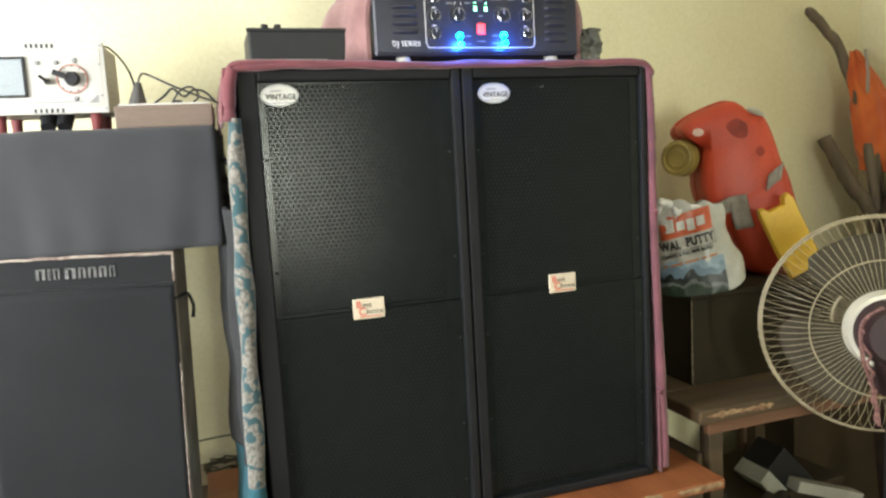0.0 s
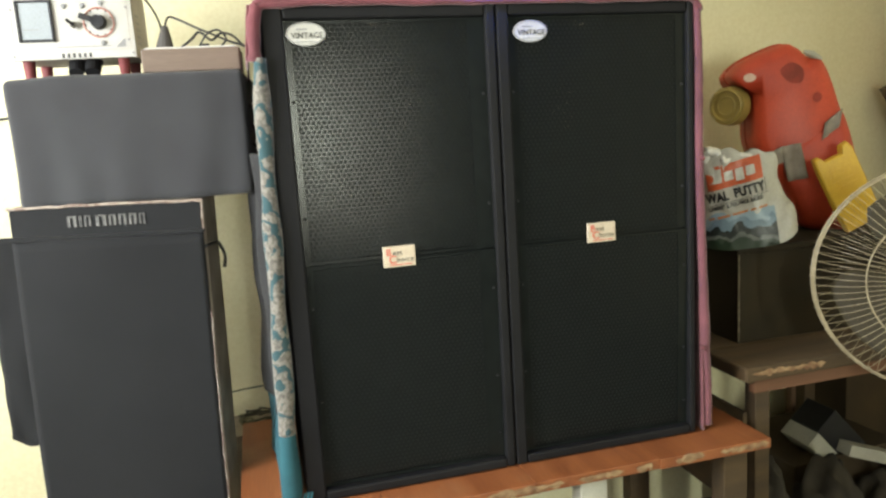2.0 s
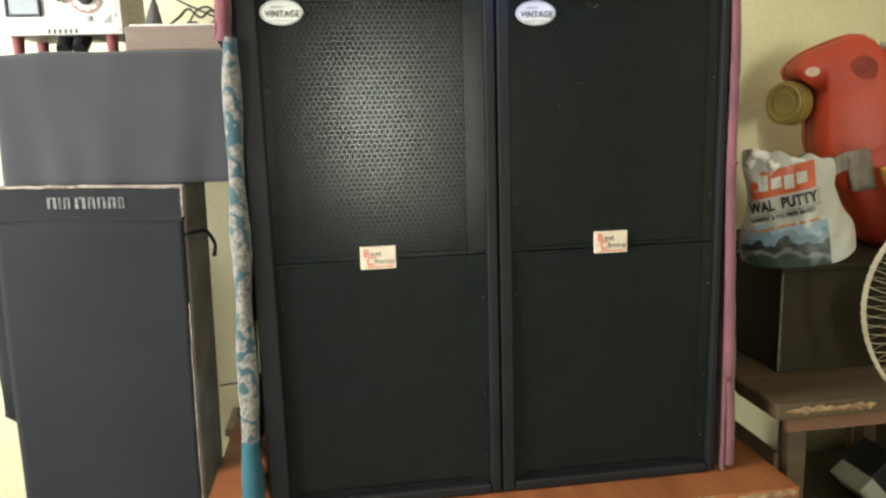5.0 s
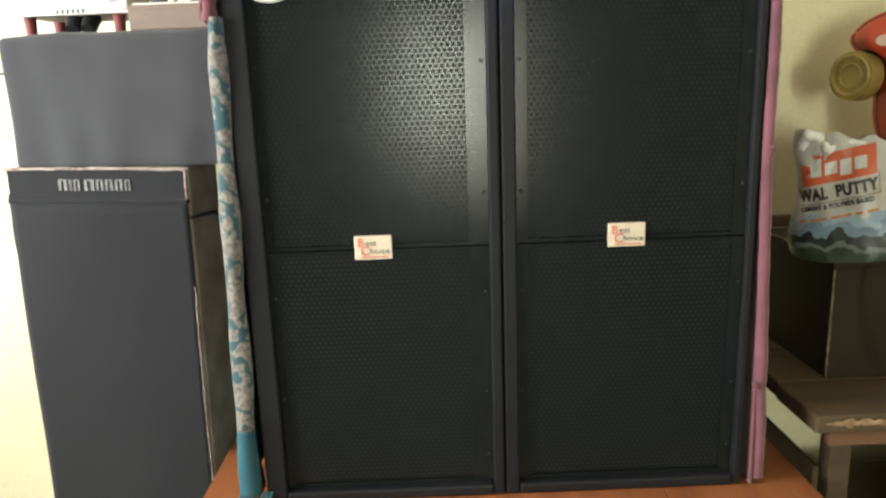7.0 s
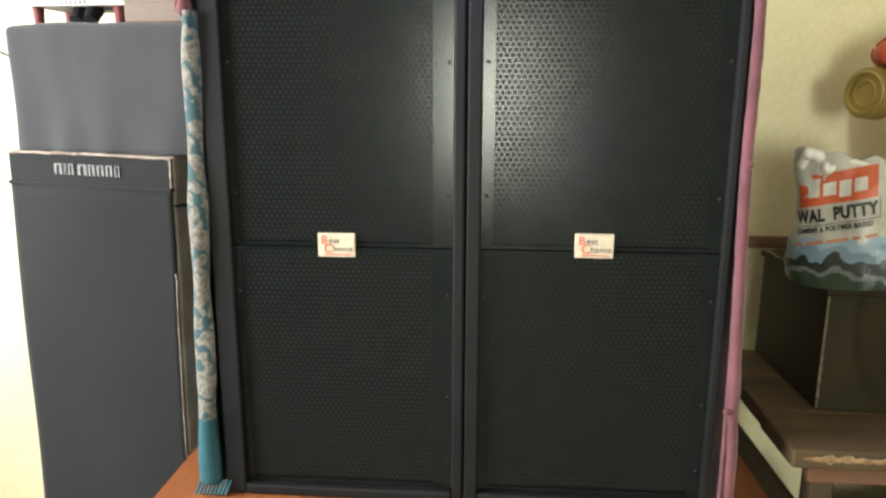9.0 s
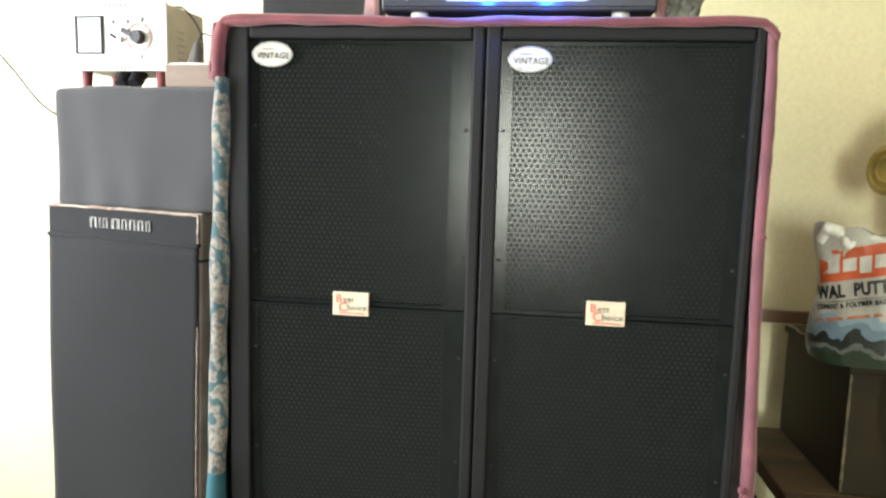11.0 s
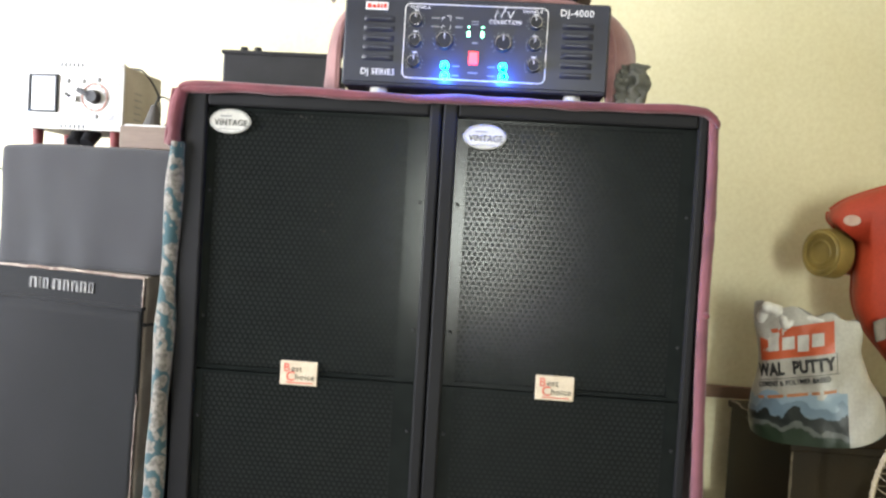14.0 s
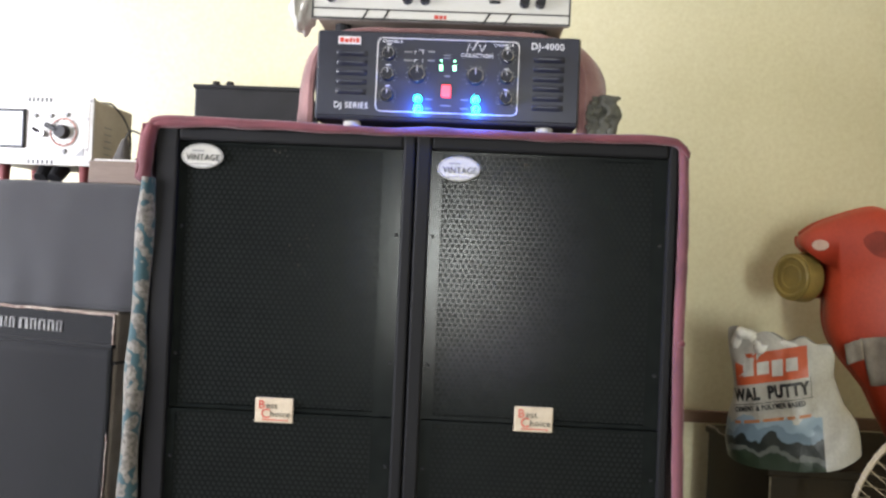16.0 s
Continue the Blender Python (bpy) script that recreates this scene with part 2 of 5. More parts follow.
# ---- modelling helpers ----
def part(name, bm, material, parent=None, label="", smooth=False, solid=0.0, at=None):
    """One mesh object, drawn in plan units, under a thing or a part."""
    bmesh.ops.scale(bm, vec=(U, U, U), verts=bm.verts)
    if not solid:
        bmesh.ops.recalc_face_normals(bm, faces=bm.faces)
    me = bpy.data.meshes.new(name)
    bm.to_mesh(me)
    bm.free()
    me.materials.append(material)
    if smooth:
        me.polygons.foreach_set("use_smooth", [True] * len(me.polygons))
    ob = new(name, me)
    if at is not None:
        ob.matrix_basis = at
    if parent is not None:
        ob.parent = parent
    if solid:
        s = ob.modifiers.new("thickness", "SOLIDIFY")
        s.thickness, s.offset = solid * U, 0
    if label:
        tagged(ob, label)
    return ob


def thing(name, at, label, category, turn=0.0, group="", tilt=(0, 0)):
    ob = new(name)
    ob.empty_display_size = 0.05
    p = P(*at)
    ob.matrix_basis = pose(p.x, p.y, p.z, tilt[0], tilt[1], turn)
    return tagged(ob, label, category, group)


def setting(name, bm, material, label, category, smooth=False):
    bmesh.ops.translate(bm, vec=(0, 0, LIFT), verts=bm.verts)
    return tagged(part(name, bm, material, None, "", smooth), label, category, "", "structure")


def add_box(bm, x0, x1, y0, y1, z0, z1, bevel=0.0, seg=2, m=None):
    r = bmesh.ops.create_cube(bm, size=1)
    vs = r["verts"]
    bmesh.ops.scale(bm, vec=(x1 - x0, y1 - y0, z1 - z0), verts=vs)
    bmesh.ops.translate(bm, vec=((x0 + x1) / 2, (y0 + y1) / 2, (z0 + z1) / 2), verts=vs)
    if bevel:
        es = list({e for v in vs for e in v.link_edges})
        r2 = bmesh.ops.bevel(bm, geom=es, offset=bevel, segments=seg, affect="EDGES", profile=0.5)
        vs = list({v for f in r2["faces"] for v in f.verts} | {v for v in vs if v.is_valid})
    if m is not None:
        bmesh.ops.transform(bm, matrix=m, verts=vs)
    return vs


def box(*a, **k):
    bm = bmesh.new()
    add_box(bm, *a, **k)
    return bm


def add_cyl(bm, base, tip, r1, r2=None, n=24, cap=True):
    base, tip = Vector(base), Vector(tip)
    d = tip - base
    q = d.to_track_quat("Z", "Y").to_matrix().to_4x4()
    r = bmesh.ops.create_cone(bm, cap_ends=cap, segments=n, radius1=r1, radius2=r1 if r2 is None else r2, depth=d.length)
    bmesh.ops.transform(bm, matrix=Matrix.Translation((base + tip) / 2) @ q, verts=r["verts"])
    return r["verts"]


def cyl(*a, **k):
    bm = bmesh.new()
    add_cyl(bm, *a, **k)
    return bm


def smooth_line(pts, k=6, closed=False):
    """A Catmull-Rom curve through a few points."""
    p = [Vector(v) for v in pts]
    out, n = [], len(p)
    for i in range(n if closed else n - 1):
        a, b, c, d = (p[(i + j) % n] if closed else p[min(max(i + j, 0), n - 1)] for j in (-1, 0, 1, 2))
        for s in range(k):
            t = s / k
            out.append(0.5 * (2 * b + (c - a) * t + (2 * a - 5 * b + 4 * c - d) * t * t + (3 * b - a - 3 * c + d) * t ** 3))
    if not closed:
        out.append(p[-1])
    return out


def add_tube(bm, pts, r, n=6, closed=False):
    pts = [Vector(v) for v in pts]
    rings = []
    side = None
    for i, p in enumerate(pts):
        a = pts[i - 1] if i or closed else p
        b = pts[(i + 1) % len(pts)] if i < len(pts) - 1 or closed else p
        d = (b - a).normalized()
        if side is None:
            side = d.orthogonal().normalized()
        side = (side - d * side.dot(d)).normalized()
        up = d.cross(side)
        rad = r(i / max(1, len(pts) - 1)) if callable(r) else r
        rings.append([bm.verts.new(p + rad * (math.cos(2 * math.pi * j / n) * side + math.sin(2 * math.pi * j / n) * up)) for j in range(n)])
    for i in range(len(rings) if closed else len(rings) - 1):
        a, b = rings[i], rings[(i + 1) % len(rings)]
        for j in range(n):
            bm.faces.new((a[j], a[(j + 1) % n], b[(j + 1) % n], b[j]))
    if not closed:
        bm.faces.new(rings[0][::-1])
        bm.faces.new(rings[-1])


def tube(pts, r, n=6, closed=False):
    bm = bmesh.new()
    add_tube(bm, pts, r, n, closed)
    return bm


def sheet(fn, nu, nv):
    """A cloth: fn(u, v) gives the place for u, v in 0..1."""
    bm = bmesh.new()
    g = [[bm.verts.new(fn(i / nu, j / nv)) for j in range(nv + 1)] for i in range(nu + 1)]
    for i in range(nu):
        for j in range(nv):
            bm.faces.new((g[i][j], g[i + 1][j], g[i + 1][j + 1], g[i][j + 1]))
    return bm


def slab(outline, depth, inset=0.0, round_=0.0):
    """An outline in x, z, extruded along +y, with softened rims."""
    bm = bmesh.new()
    c = sum((Vector(p) for p in outline), Vector((0, 0))) / len(outline)
    steps = [(0, round_), (round_ * 0.3, round_ * 0.3), (round_, 0), (depth - round_, 0), (depth - round_ * 0.3, round_ * 0.3), (depth, round_)] if round_ else [(0, 0), (depth, 0)]
    rings = []
    for y, cut in steps:
        ring = []
        for p in outline:
            v = Vector(p) - c
            v = c + v * max(0.05, 1 - cut / v.length)
            ring.append(bm.verts.new((v.x, y, v.y)))
        rings.append(ring)
    n = len(outline)
    for a, b in zip(rings, rings[1:]):
        for j in range(n):
            bm.faces.new((a[j], a[(j + 1) % n], b[(j + 1) % n], b[j]))
    bm.faces.new(rings[0])
    bm.faces.new(rings[-1])
    return bm


def words(text, x, z, size, y=0.0, align="CENTER", fat=0.0, wide=1.0, turn=0.0, on=None):
    """Raised letters in the plane y, facing -y, as a bmesh in plan units."""
    cu = bpy.data.curves.new("letters", "FONT")
    cu.body, cu.size, cu.align_x, cu.align_y, cu.extrude, cu.offset, cu.resolution_u = text, size, align, "CENTER", 0.0006, fat, 3
    cu.space_character = 1.07
    ob = bpy.data.objects.new("letters", cu)
    scene.collection.objects.link(ob)
    bpy.context.view_layer.update()
    me = bpy.data.meshes.new_from_object(ob.evaluated_get(bpy.context.evaluated_depsgraph_get()))
    bm = bmesh.new()
    bm.from_mesh(me)
    bpy.data.objects.remove(ob)
    bpy.data.curves.remove(cu)
    bpy.data.meshes.remove(me)
    bmesh.ops.transform(bm, matrix=Matrix.Translation((x, y, z)) @ pose(0, 0, 0, 0, turn, 0) @ pose(0, 0, 0, 90, 0, 0) @ Matrix.Diagonal((wide, 1, 1, 1)), verts=bm.verts)
    if on:
        for v in bm.verts:
            v.co.y = on(v.co.x, v.co.z) - 0.0025 - (v.co.y - y)
    return bm


def bars(rows, y, thick=0.0008):
    """Plain bars (x0, x1, z0, z1) in place of writing that is not spelt out."""
    bm = bmesh.new()
    for x0, x1, z0, z1 in rows:
        add_box(bm, x0, x1, y - thick, y, z0, z1)
    return bm


def bar_parts(name, rows, y, material, parent, thick=0.0008):
    """The same bars, each a part of its own."""
    for row in rows:
        part(name, bars([row], y, thick), material, parent)


def ellipse(cx, cz, rx, rz, y, depth, n=40):
    return [(cx + rx * math.cos(2 * math.pi * i / n), cz + rz * math.sin(2 * math.pi * i / n)) for i in range(n)]


def moved(bm, m):
    bmesh.ops.transform(bm, matrix=m, verts=bm.verts)
    return bm


def wob(x, y, z, s, a):
    return a * noise.noise(Vector((x * s, y * s, z * s)))


# ---- the room ----
WX0, WX1, WY0, WY1, ZF, ZC = -2.7, 2.33, -4.6, 0.84, -0.2, 3.2
setting("floor", box(WX0 - 0.2, WX1 + 0.2, WY0 - 0.2, WY1 + 0.2, ZF - 0.1, ZF), M_FLOOR, "unseen grey cement floor, darkened to cut bounced light", "floor")
setting("ceiling", box(WX0 - 0.2, WX1 + 0.2, WY0 - 0.2, WY1 + 0.2, ZC, ZC + 0.1), M_CEIL, "plain white painted ceiling", "ceiling")
setting("wall_north", box(WX0 - 0.2, WX1 + 0.2, WY1, WY1 + 0.2, ZF, ZC), M_WALL, "cream painted plaster wall behind the speakers", "wall")
setting("wall_east", box(WX1, WX1 + 0.2, WY0 - 0.2, WY1, ZF, ZC), M_WALL, "cream painted plaster side wall", "wall")


def holed_wall(name, along, fixed0, fixed1, a0, a1, h0, h1, z0, z1, label, paint):
    """A wall with one opening h0..h1, z0..z1 through it."""
    bm = bmesh.new()
    for p, q, lo, hi in ((a0, h0, ZF, ZC), (h1, a1, ZF, ZC), (h0, h1, ZF, z0), (h0, h1, z1, ZC)):
        if hi - lo > 0.01:
            if along == "x":
                add_box(bm, p, q, fixed0, fixed1, lo, hi)
            else:
                add_box(bm, fixed0, fixed1, p, q, lo, hi)
    return setting(name, bm, paint, label, "wall")


holed_wall("wall_west", "y", WX0 - 0.2, WX0, WY0 - 0.2, WY1, -1.7, -0.2, 1.1, 2.4, "cream painted side wall with a bright window opening", M_WALL)
# unseen wall behind the camera, kept dark so the steel stays black
holed_wall("wall_south", "x", WY0 - 0.2, WY0, WX0, WX1, -0.29, 0.68, ZF, 2.3, "unseen rear wall with doorway, darkened to dim the grille's reflections", M_REAR)

# ---- the plank platform ----
def torn(x0, x1, y, z, s):
    """A ragged strip of torn raw wood along a board's front edge."""
    n = int((x1 - x0) / 0.004)

    def fn(u, v):
        x = x0 + (x1 - x0) * u
        end = min(1, 12 * min(u, 1 - u))
        lo = -(0.006 + 0.016 * abs(noise.noise(Vector((x * 38, s, 0)))) + 0.004 * noise.noise(Vector((x * 120, s, 1)))) * end
        hi = (0.003 + 0.014 * abs(noise.noise(Vector((x * 26, s, 5)))) + 0.003 * noise.noise(Vector((x * 140, s, 2)))) * end
        return (x, y - 0.0012 - 0.004 * abs(noise.noise(Vector((x * 60, v * 3, s)))) * math.sin(v * math.pi), z + lo + (hi - lo) * v)
    return sheet(fn, n, 5)


plat = thing("wooden_platform", (0.0, 0.0, ZF), "low platform of orange varnished planks with chipped front edge", "platform")
PT = 0.565 - ZF
xs = [-0.72, -0.37, 0.02, 0.385, 0.737]
for i, (x0, x1) in enumerate(zip(xs, xs[1:])):
    part("plank", box(x0, x1 - 0.0008, -0.12 + 0.002 * ((i * 7) % 3), 0.62, PT - 0.030, PT - 0.0006 * (i % 2), bevel=0.0012), M_PLAT, plat)
for i, (x0, x1) in enumerate(((-0.68, -0.40), (-0.33, -0.21), (-0.12, 0.10), (0.14, 0.27), (0.31, 0.36), (0.43, 0.52), (0.57, 0.73))):
    part("torn_edge", torn(x0, x1, -0.120, PT - 0.012, i * 3.7), M_CHIP, plat, "splintered pale raw wood", solid=0.002)
for x, y, m in ((-0.62, -0.06, M_TIMBER), (0.66, -0.04, M_TIMBER), (0.20, -0.06, M_OFFWHITE), (-0.62, 0.5, M_TIMBER), (0.66, 0.5, M_TIMBER)):
    part("leg", box(x - 0.04, x + 0.04, y - 0.03, y + 0.03, 0, PT - 0.031, bevel=0.004), m, plat)

# ---- the two tall loudspeakers ----
CB, CT = 0.567, 1.782        # foot and top of the cabinets


def perforated(w, z0, z1, pitch, r):
    """A steel sheet in the plane y = 0 with round holes in staggered rows, and the holes' edges behind it."""
    verts, faces = [], []
    R = pitch / math.sqrt(3)
    dz = pitch * 0.75 ** 0.5
    rows, cols = int((z1 - z0) / (dz - 0.00006)), round(w / pitch)
    for i in range(rows):
        cz = z0 + (i + 0.5) * (z1 - z0) / rows
        for j in range(cols - (i % 2)):
            cx = -w / 2 + (j + 0.5 + 0.5 * (i % 2)) * w / cols
            k = len(verts)
            for ring, y in ((R, 0), (r, 0), (r, 0.002)):
                for s in range(6):
                    a = math.radians(60 * s + 30)
                    verts.append((cx + ring * math.cos(a), y, cz + ring * math.sin(a)))
            for s in range(6):
                t = (s + 1) % 6
                faces.append((k + s, k + t, k + 6 + t, k + 6 + s))
                faces.append((k + 6 + s, k + 6 + t, k + 12 + t, k + 12 + s))
    me = bpy.data.meshes.new("holes")
    me.from_pydata(verts, [], faces)
    bm = bmesh.new()
    bm.from_mesh(me)
    bpy.data.meshes.remove(me)
    return bm


def frame_of(x0, x1, z0, z1, w, y0, y1, bevel=0.0):
    bm = bmesh.new()
    add_box(bm, x0, x0 + w, y0, y1, z0, z1, bevel=bevel)
    add_box(bm, x1 - w, x1, y0, y1, z0, z1, bevel=bevel)
    add_box(bm, x0 + w * 0.98, x1 - w * 0.98, y0 + 0.0006, y1, z0, z0 + w, bevel=bevel)
    add_box(bm, x0 + w * 0.98, x1 - w * 0.98, y0 + 0.0006, y1, z1 - w, z1, bevel=bevel)
    return bm


def grille_rim(x0, x1, z0, z1, wl, wr, t):
    """The plain folded margin of a grille: broad at the sides, narrow above and below."""
    bm = bmesh.new()
    add_box(bm, x0, x0 + wl, 0.0, 0.004, z0, z1)
    add_box(bm, x1 - wr, x1, 0.0, 0.004, z0, z1)
    add_box(bm, x0 + wl - 0.001, x1 - wr + 0.001, 0.0005, 0.004, z0, z0 + t)
    add_box(bm, x0 + wl - 0.001, x1 - wr + 0.001, 0.0005, 0.004, z1 - t, z1)
    return bm


def loudspeaker(x, edges, grille, columns, sticker_dz, oval_dz, glint_x, label):
    """A tall twin cabinet; local x = 0 in its middle, z = 0 at its foot, front at y = 0."""
    c = thing("loudspeaker", (x, 0.0, CB), label, "loudspeaker", group="pair of tall loudspeakers")
    h = CT - CB
    el, er = edges
    gl, gr_ = grille
    part("cabinet_body", box(el, er, 0.03, 0.50, 0, h, bevel=0.008), M_CAB, c)
    for nm, a in (("side_bezel", (el, gl + 0.002)), ("side_bezel", (gr_ - 0.002, er))):
        part(nm, box(a[0], a[1], -0.010, 0.03, 0.0, h, bevel=0.005, seg=2), M_RIM, c, smooth=False)
    part("bottom_bezel", box(gl + 0.002, gr_ - 0.002, -0.012, 0.03, 0.0, 0.026, bevel=0.006), M_RIM, c)
    part("top_bezel", box(gl + 0.002, gr_ - 0.002, -0.008, 0.03, h - 0.03, h, bevel=0.006), M_RIM, c)
    mid = 1.172 - CB
    hx0, hx1 = -0.2165, -0.2165 + columns * HP      # the field of holes
    # upper grille leans a hair, the lower one is set flat below the joint
    for nm, z0, z1, lean in (("upper_grille", mid + 0.001, h - 0.031, 0.0), ("lower_grille", 0.027, mid - 0.001, 1.2)):
        zc = (z0 + z1) / 2
        tilt = Matrix.Translation((0, 0.004, zc)) @ pose(0, 0, 0, lean, 0, 0) @ Matrix.Translation((0, 0, -zc))
        gr = part(nm, moved(grille_rim(gl, gr_, z0, z1, hx0 - gl + 0.003, gr_ - hx1 + 0.003, 0.008), tilt), M_GRILLE, c, "black powder-coated steel grille")
        part("perforated_sheet", moved(perforated(hx1 - hx0, z0 + 0.006, z1 - 0.006, HP, HR), Matrix.Translation(((hx0 + hx1) / 2, 0.0012, 0)) @ tilt), M_GRILLE, gr, "staggered round holes in black steel")
        part("foam_backing", moved(box(gl + 0.01, gr_ - 0.01, 0.0072, 0.0110, z0 + 0.01, z1 - 0.01), tilt), M_DARK, gr)
        for px in (gl + 0.012, gr_ - 0.012):
            for sz in ((0.2, 0.68) if nm == "upper_grille" else (0.12, 0.4, 0.82)):
                p = (px, 0.0, z0 + (z1 - z0) * sz)
                part("screw", moved(cyl((p[0], 0.001, p[2]), (p[0], -0.003, p[2]), 0.0045, 0.003, n=10), tilt), M_BLKPLASTIC, gr)
    # tiny pale balls that stand in for glints seen through the holes
    glints = bmesh.new()
    for k in range(26):
        cx, cz, rx, rz = (glint_x, 0.945, 0.035, 0.11) if k < 17 else (-0.015 if glint_x > 0 else -0.04, 1.166, 0.03, 0.014)
        px, pz = cx + rx * 1.6 * noise.noise(Vector((k * 3.1, x, 0))), cz + rz * 1.2 * noise.noise(Vector((k * 2.3, x, 5)))
        bmesh.ops.create_icosphere(glints, subdivisions=1, radius=0.0006 + 0.0004 * (k % 3), matrix=Matrix.Translation((px, 0.0035, pz)))
    tagged(part("glints", glints, M_TAPE, c, "pale flecks on the grille standing in for glints"), kind="stuff")
    # oval badge
    ox, oz = -0.179, 1.7195 - CB + oval_dz
    bd = part("badge", moved(slab(ellipse(0, 0, 0.0462, 0.0270, 0, 0), 0.004, round_=0.0015), Matrix.Translation((ox, -0.0035, oz))), M_BADGE, c, "white oval badge with dark border and lettering")
    bm = bmesh.new()
    add_tube(bm, [(ox + 0.0432 * math.cos(a / 24 * math.pi), -0.0033, oz + 0.0242 * math.sin(a / 24 * math.pi)) for a in range(48)], 0.0013, 4, True)
    part("border_line", bm, M_GREYINK, bd)
    part("lettering", words("VINTAGE", ox + 0.002, oz - 0.004, 0.0195, -0.0042, wide=0.86, fat=0.0002), M_INK, bd)
    bar_parts("print_bar", [(ox - 0.022, ox + 0.004, oz + 0.009, oz + 0.0125)], -0.0038, M_GREYINK, bd)
    bar_parts("print_bar", [(ox - 0.024, ox + 0.024, oz - 0.0185, oz - 0.0165)], -0.0038, M_GREYINK, bd)
    # sticker over the joint of the grilles
    sx, sz = 0.003, 1.1765 - CB + sticker_dz
    st = part("sticker", box(sx - 0.041, sx + 0.041, -0.0045, 0.0035, sz - 0.0265, sz + 0.0265, bevel=0.0015), M_STICK, c, "cream paper sticker with red and black lettering")
    part("lettering", words("B", sx - 0.027, sz + 0.011, 0.026, -0.0048), M_REDINK, st)
    part("lettering", words("est", sx - 0.005, sz + 0.010, 0.019, -0.0048), M_INK, st)
    part("lettering", words("C", sx - 0.018, sz - 0.008, 0.029, -0.0049), M_REDINK, st)
    part("lettering", words("hoice", sx + 0.014, sz - 0.008, 0.019, -0.0048), M_INK, st)
    bar_parts("print_bar", [(sx - 0.026, sx + 0.032, sz - 0.0215, sz - 0.0195)], -0.0047, M_REDINK, st)
    return c


HP, HR = 0.01237, 0.0051
loudspeaker(-0.2745, (-0.2785, 0.2835), (-0.2325, 0.2605), 35, 0.0, 0.0, 0.045, "tall black loudspeaker with perforated steel grille, white badge and sticker")
loudspeaker(0.2835, (-0.271, 0.2865), (-0.2415, 0.2695), 37, 0.008, -0.006, -0.085, "tall black twin loudspeaker standing beside its twin, grille catching daylight")

# ---- the cloths over the loudspeakers ----
cover = thing("cloth_cover", (0.0, 0.0, CB), "maroon cotton cloth draped over both loudspeakers, faded rose at the side", "cloth")
H = CT - CB


def top_cloth(u, v):
    x = -0.571 + 1.160 * u
    y = -0.022 + 0.54 * v
    z = H + 0.012 + wob(x, y, 0, 5, 0.005) + 0.0015 * math.sin(x * 40) * (1 - v)
    e = min(u, 1 - u) * 1.17
    z -= max(0.0, 0.035 - e) ** 2 * 22
    if v < 0.08:
        z -= (0.014 + 0.003 * noise.noise(Vector((x * 6, 3, 0)))) * (1 - v / 0.08)
        y = -0.016 - 0.006 * math.sin(v / 0.08 * math.pi)
    return (x, y, z)


part("top", sheet(top_cloth, 130, 26), M_MAROON, cover, "maroon cotton folded over the front edge", smooth=True, solid=0.006)
bm = tube(smooth_line([(-0.578, -0.008, H - 0.05), (-0.565, -0.012, H - 0.012), (-0.535, -0.014, H + 0.012), (-0.3, -0.016, H + 0.010), (0.0, -0.016, H + 0.003), (0.3, -0.016, H + 0.006), (0.52, -0.014, H + 0.010), (0.572, -0.012, H - 0.006), (0.584, -0.008, H - 0.04)], 14), lambda t: 0.0078 + 0.0026 * noise.noise(Vector((t * 14, 0, 2))), 8)
part("rolled_hem", bm, M_MAROON, cover, smooth=True)


def right_cloth(u, v):
    z = H - 0.002 - (H - 0.004) * u
    y = -0.012 + 0.5 * v
    x = 0.582 + 0.012 * u + wob(0, y * 6, z * 1.2, 1, 0.012) + 0.010 * math.sin(y * 34 + 2 * noise.noise(Vector((z * 2, 0, 0)))) * (0.3 + u) * v
    return (max(x, 0.574), y, z)


part("side_fall", sheet(right_cloth, 60, 30), M_PINK, cover, "faded rose cotton hanging down the side", smooth=True, solid=0.006)
bm = tube(smooth_line([(0.580, -0.006, H - 0.012), (0.584, -0.008, H - 0.12), (0.586, -0.006, H - 0.25), (0.585, -0.008, H - 0.42), (0.592, -0.008, H - 0.65), (0.602, -0.006, H - 0.90), (0.604, -0.004, H - 0.97), (0.610, -0.002, H - 1.06), (0.612, 0.0, 0.015)], 12), lambda t: 0.0105 + 0.005 * t + 0.002 * noise.noise(Vector((t * 7, 5, 2))) + 0.0012 * noise.noise(Vector((t * 40, 5, 2))), 10)
part("side_hem", bm, M_PINK, cover, "rolled rose-coloured hem", smooth=True)
for z in (H - 0.42, H - 0.96):
    k = bmesh.new()
    bmesh.ops.create_icosphere(k, subdivisions=2, radius=0.0085, matrix=Matrix.Translation((0.588, -0.018, z)))
    part("knot", k, M_MAROON, cover, "small dark knot in the hem", smooth=True)


def left_top(u, v):
    z = H + 0.002 - (0.12 + 0.012 * math.sin(v * 9)) * u
    return (-0.578 - 0.012 * math.sin(u * 1.6) + wob(v * 3, z * 9, 0, 1, 0.006), -0.018 + 0.5 * v, z)


part("corner_fall", sheet(left_top, 14, 30), M_MAROON, cover, "maroon corner hanging over the side", smooth=True, solid=0.006)
bm = tube(smooth_line([(-0.560, -0.012, H), (-0.570, -0.014, H - 0.04), (-0.573, -0.014, H - 0.09), (-0.575, -0.012, H - 0.122)], 8), lambda t: 0.0155 + 0.003 * noise.noise(Vector((t * 5, 1, 2))), 10)
part("corner_hem", bm, M_MAROON, cover, smooth=True)

scarf = thing("floral_scarf", (0.0, 0.0, CB), "beige floral cotton scarf with teal leaves, hanging beside the loudspeaker", "cloth")


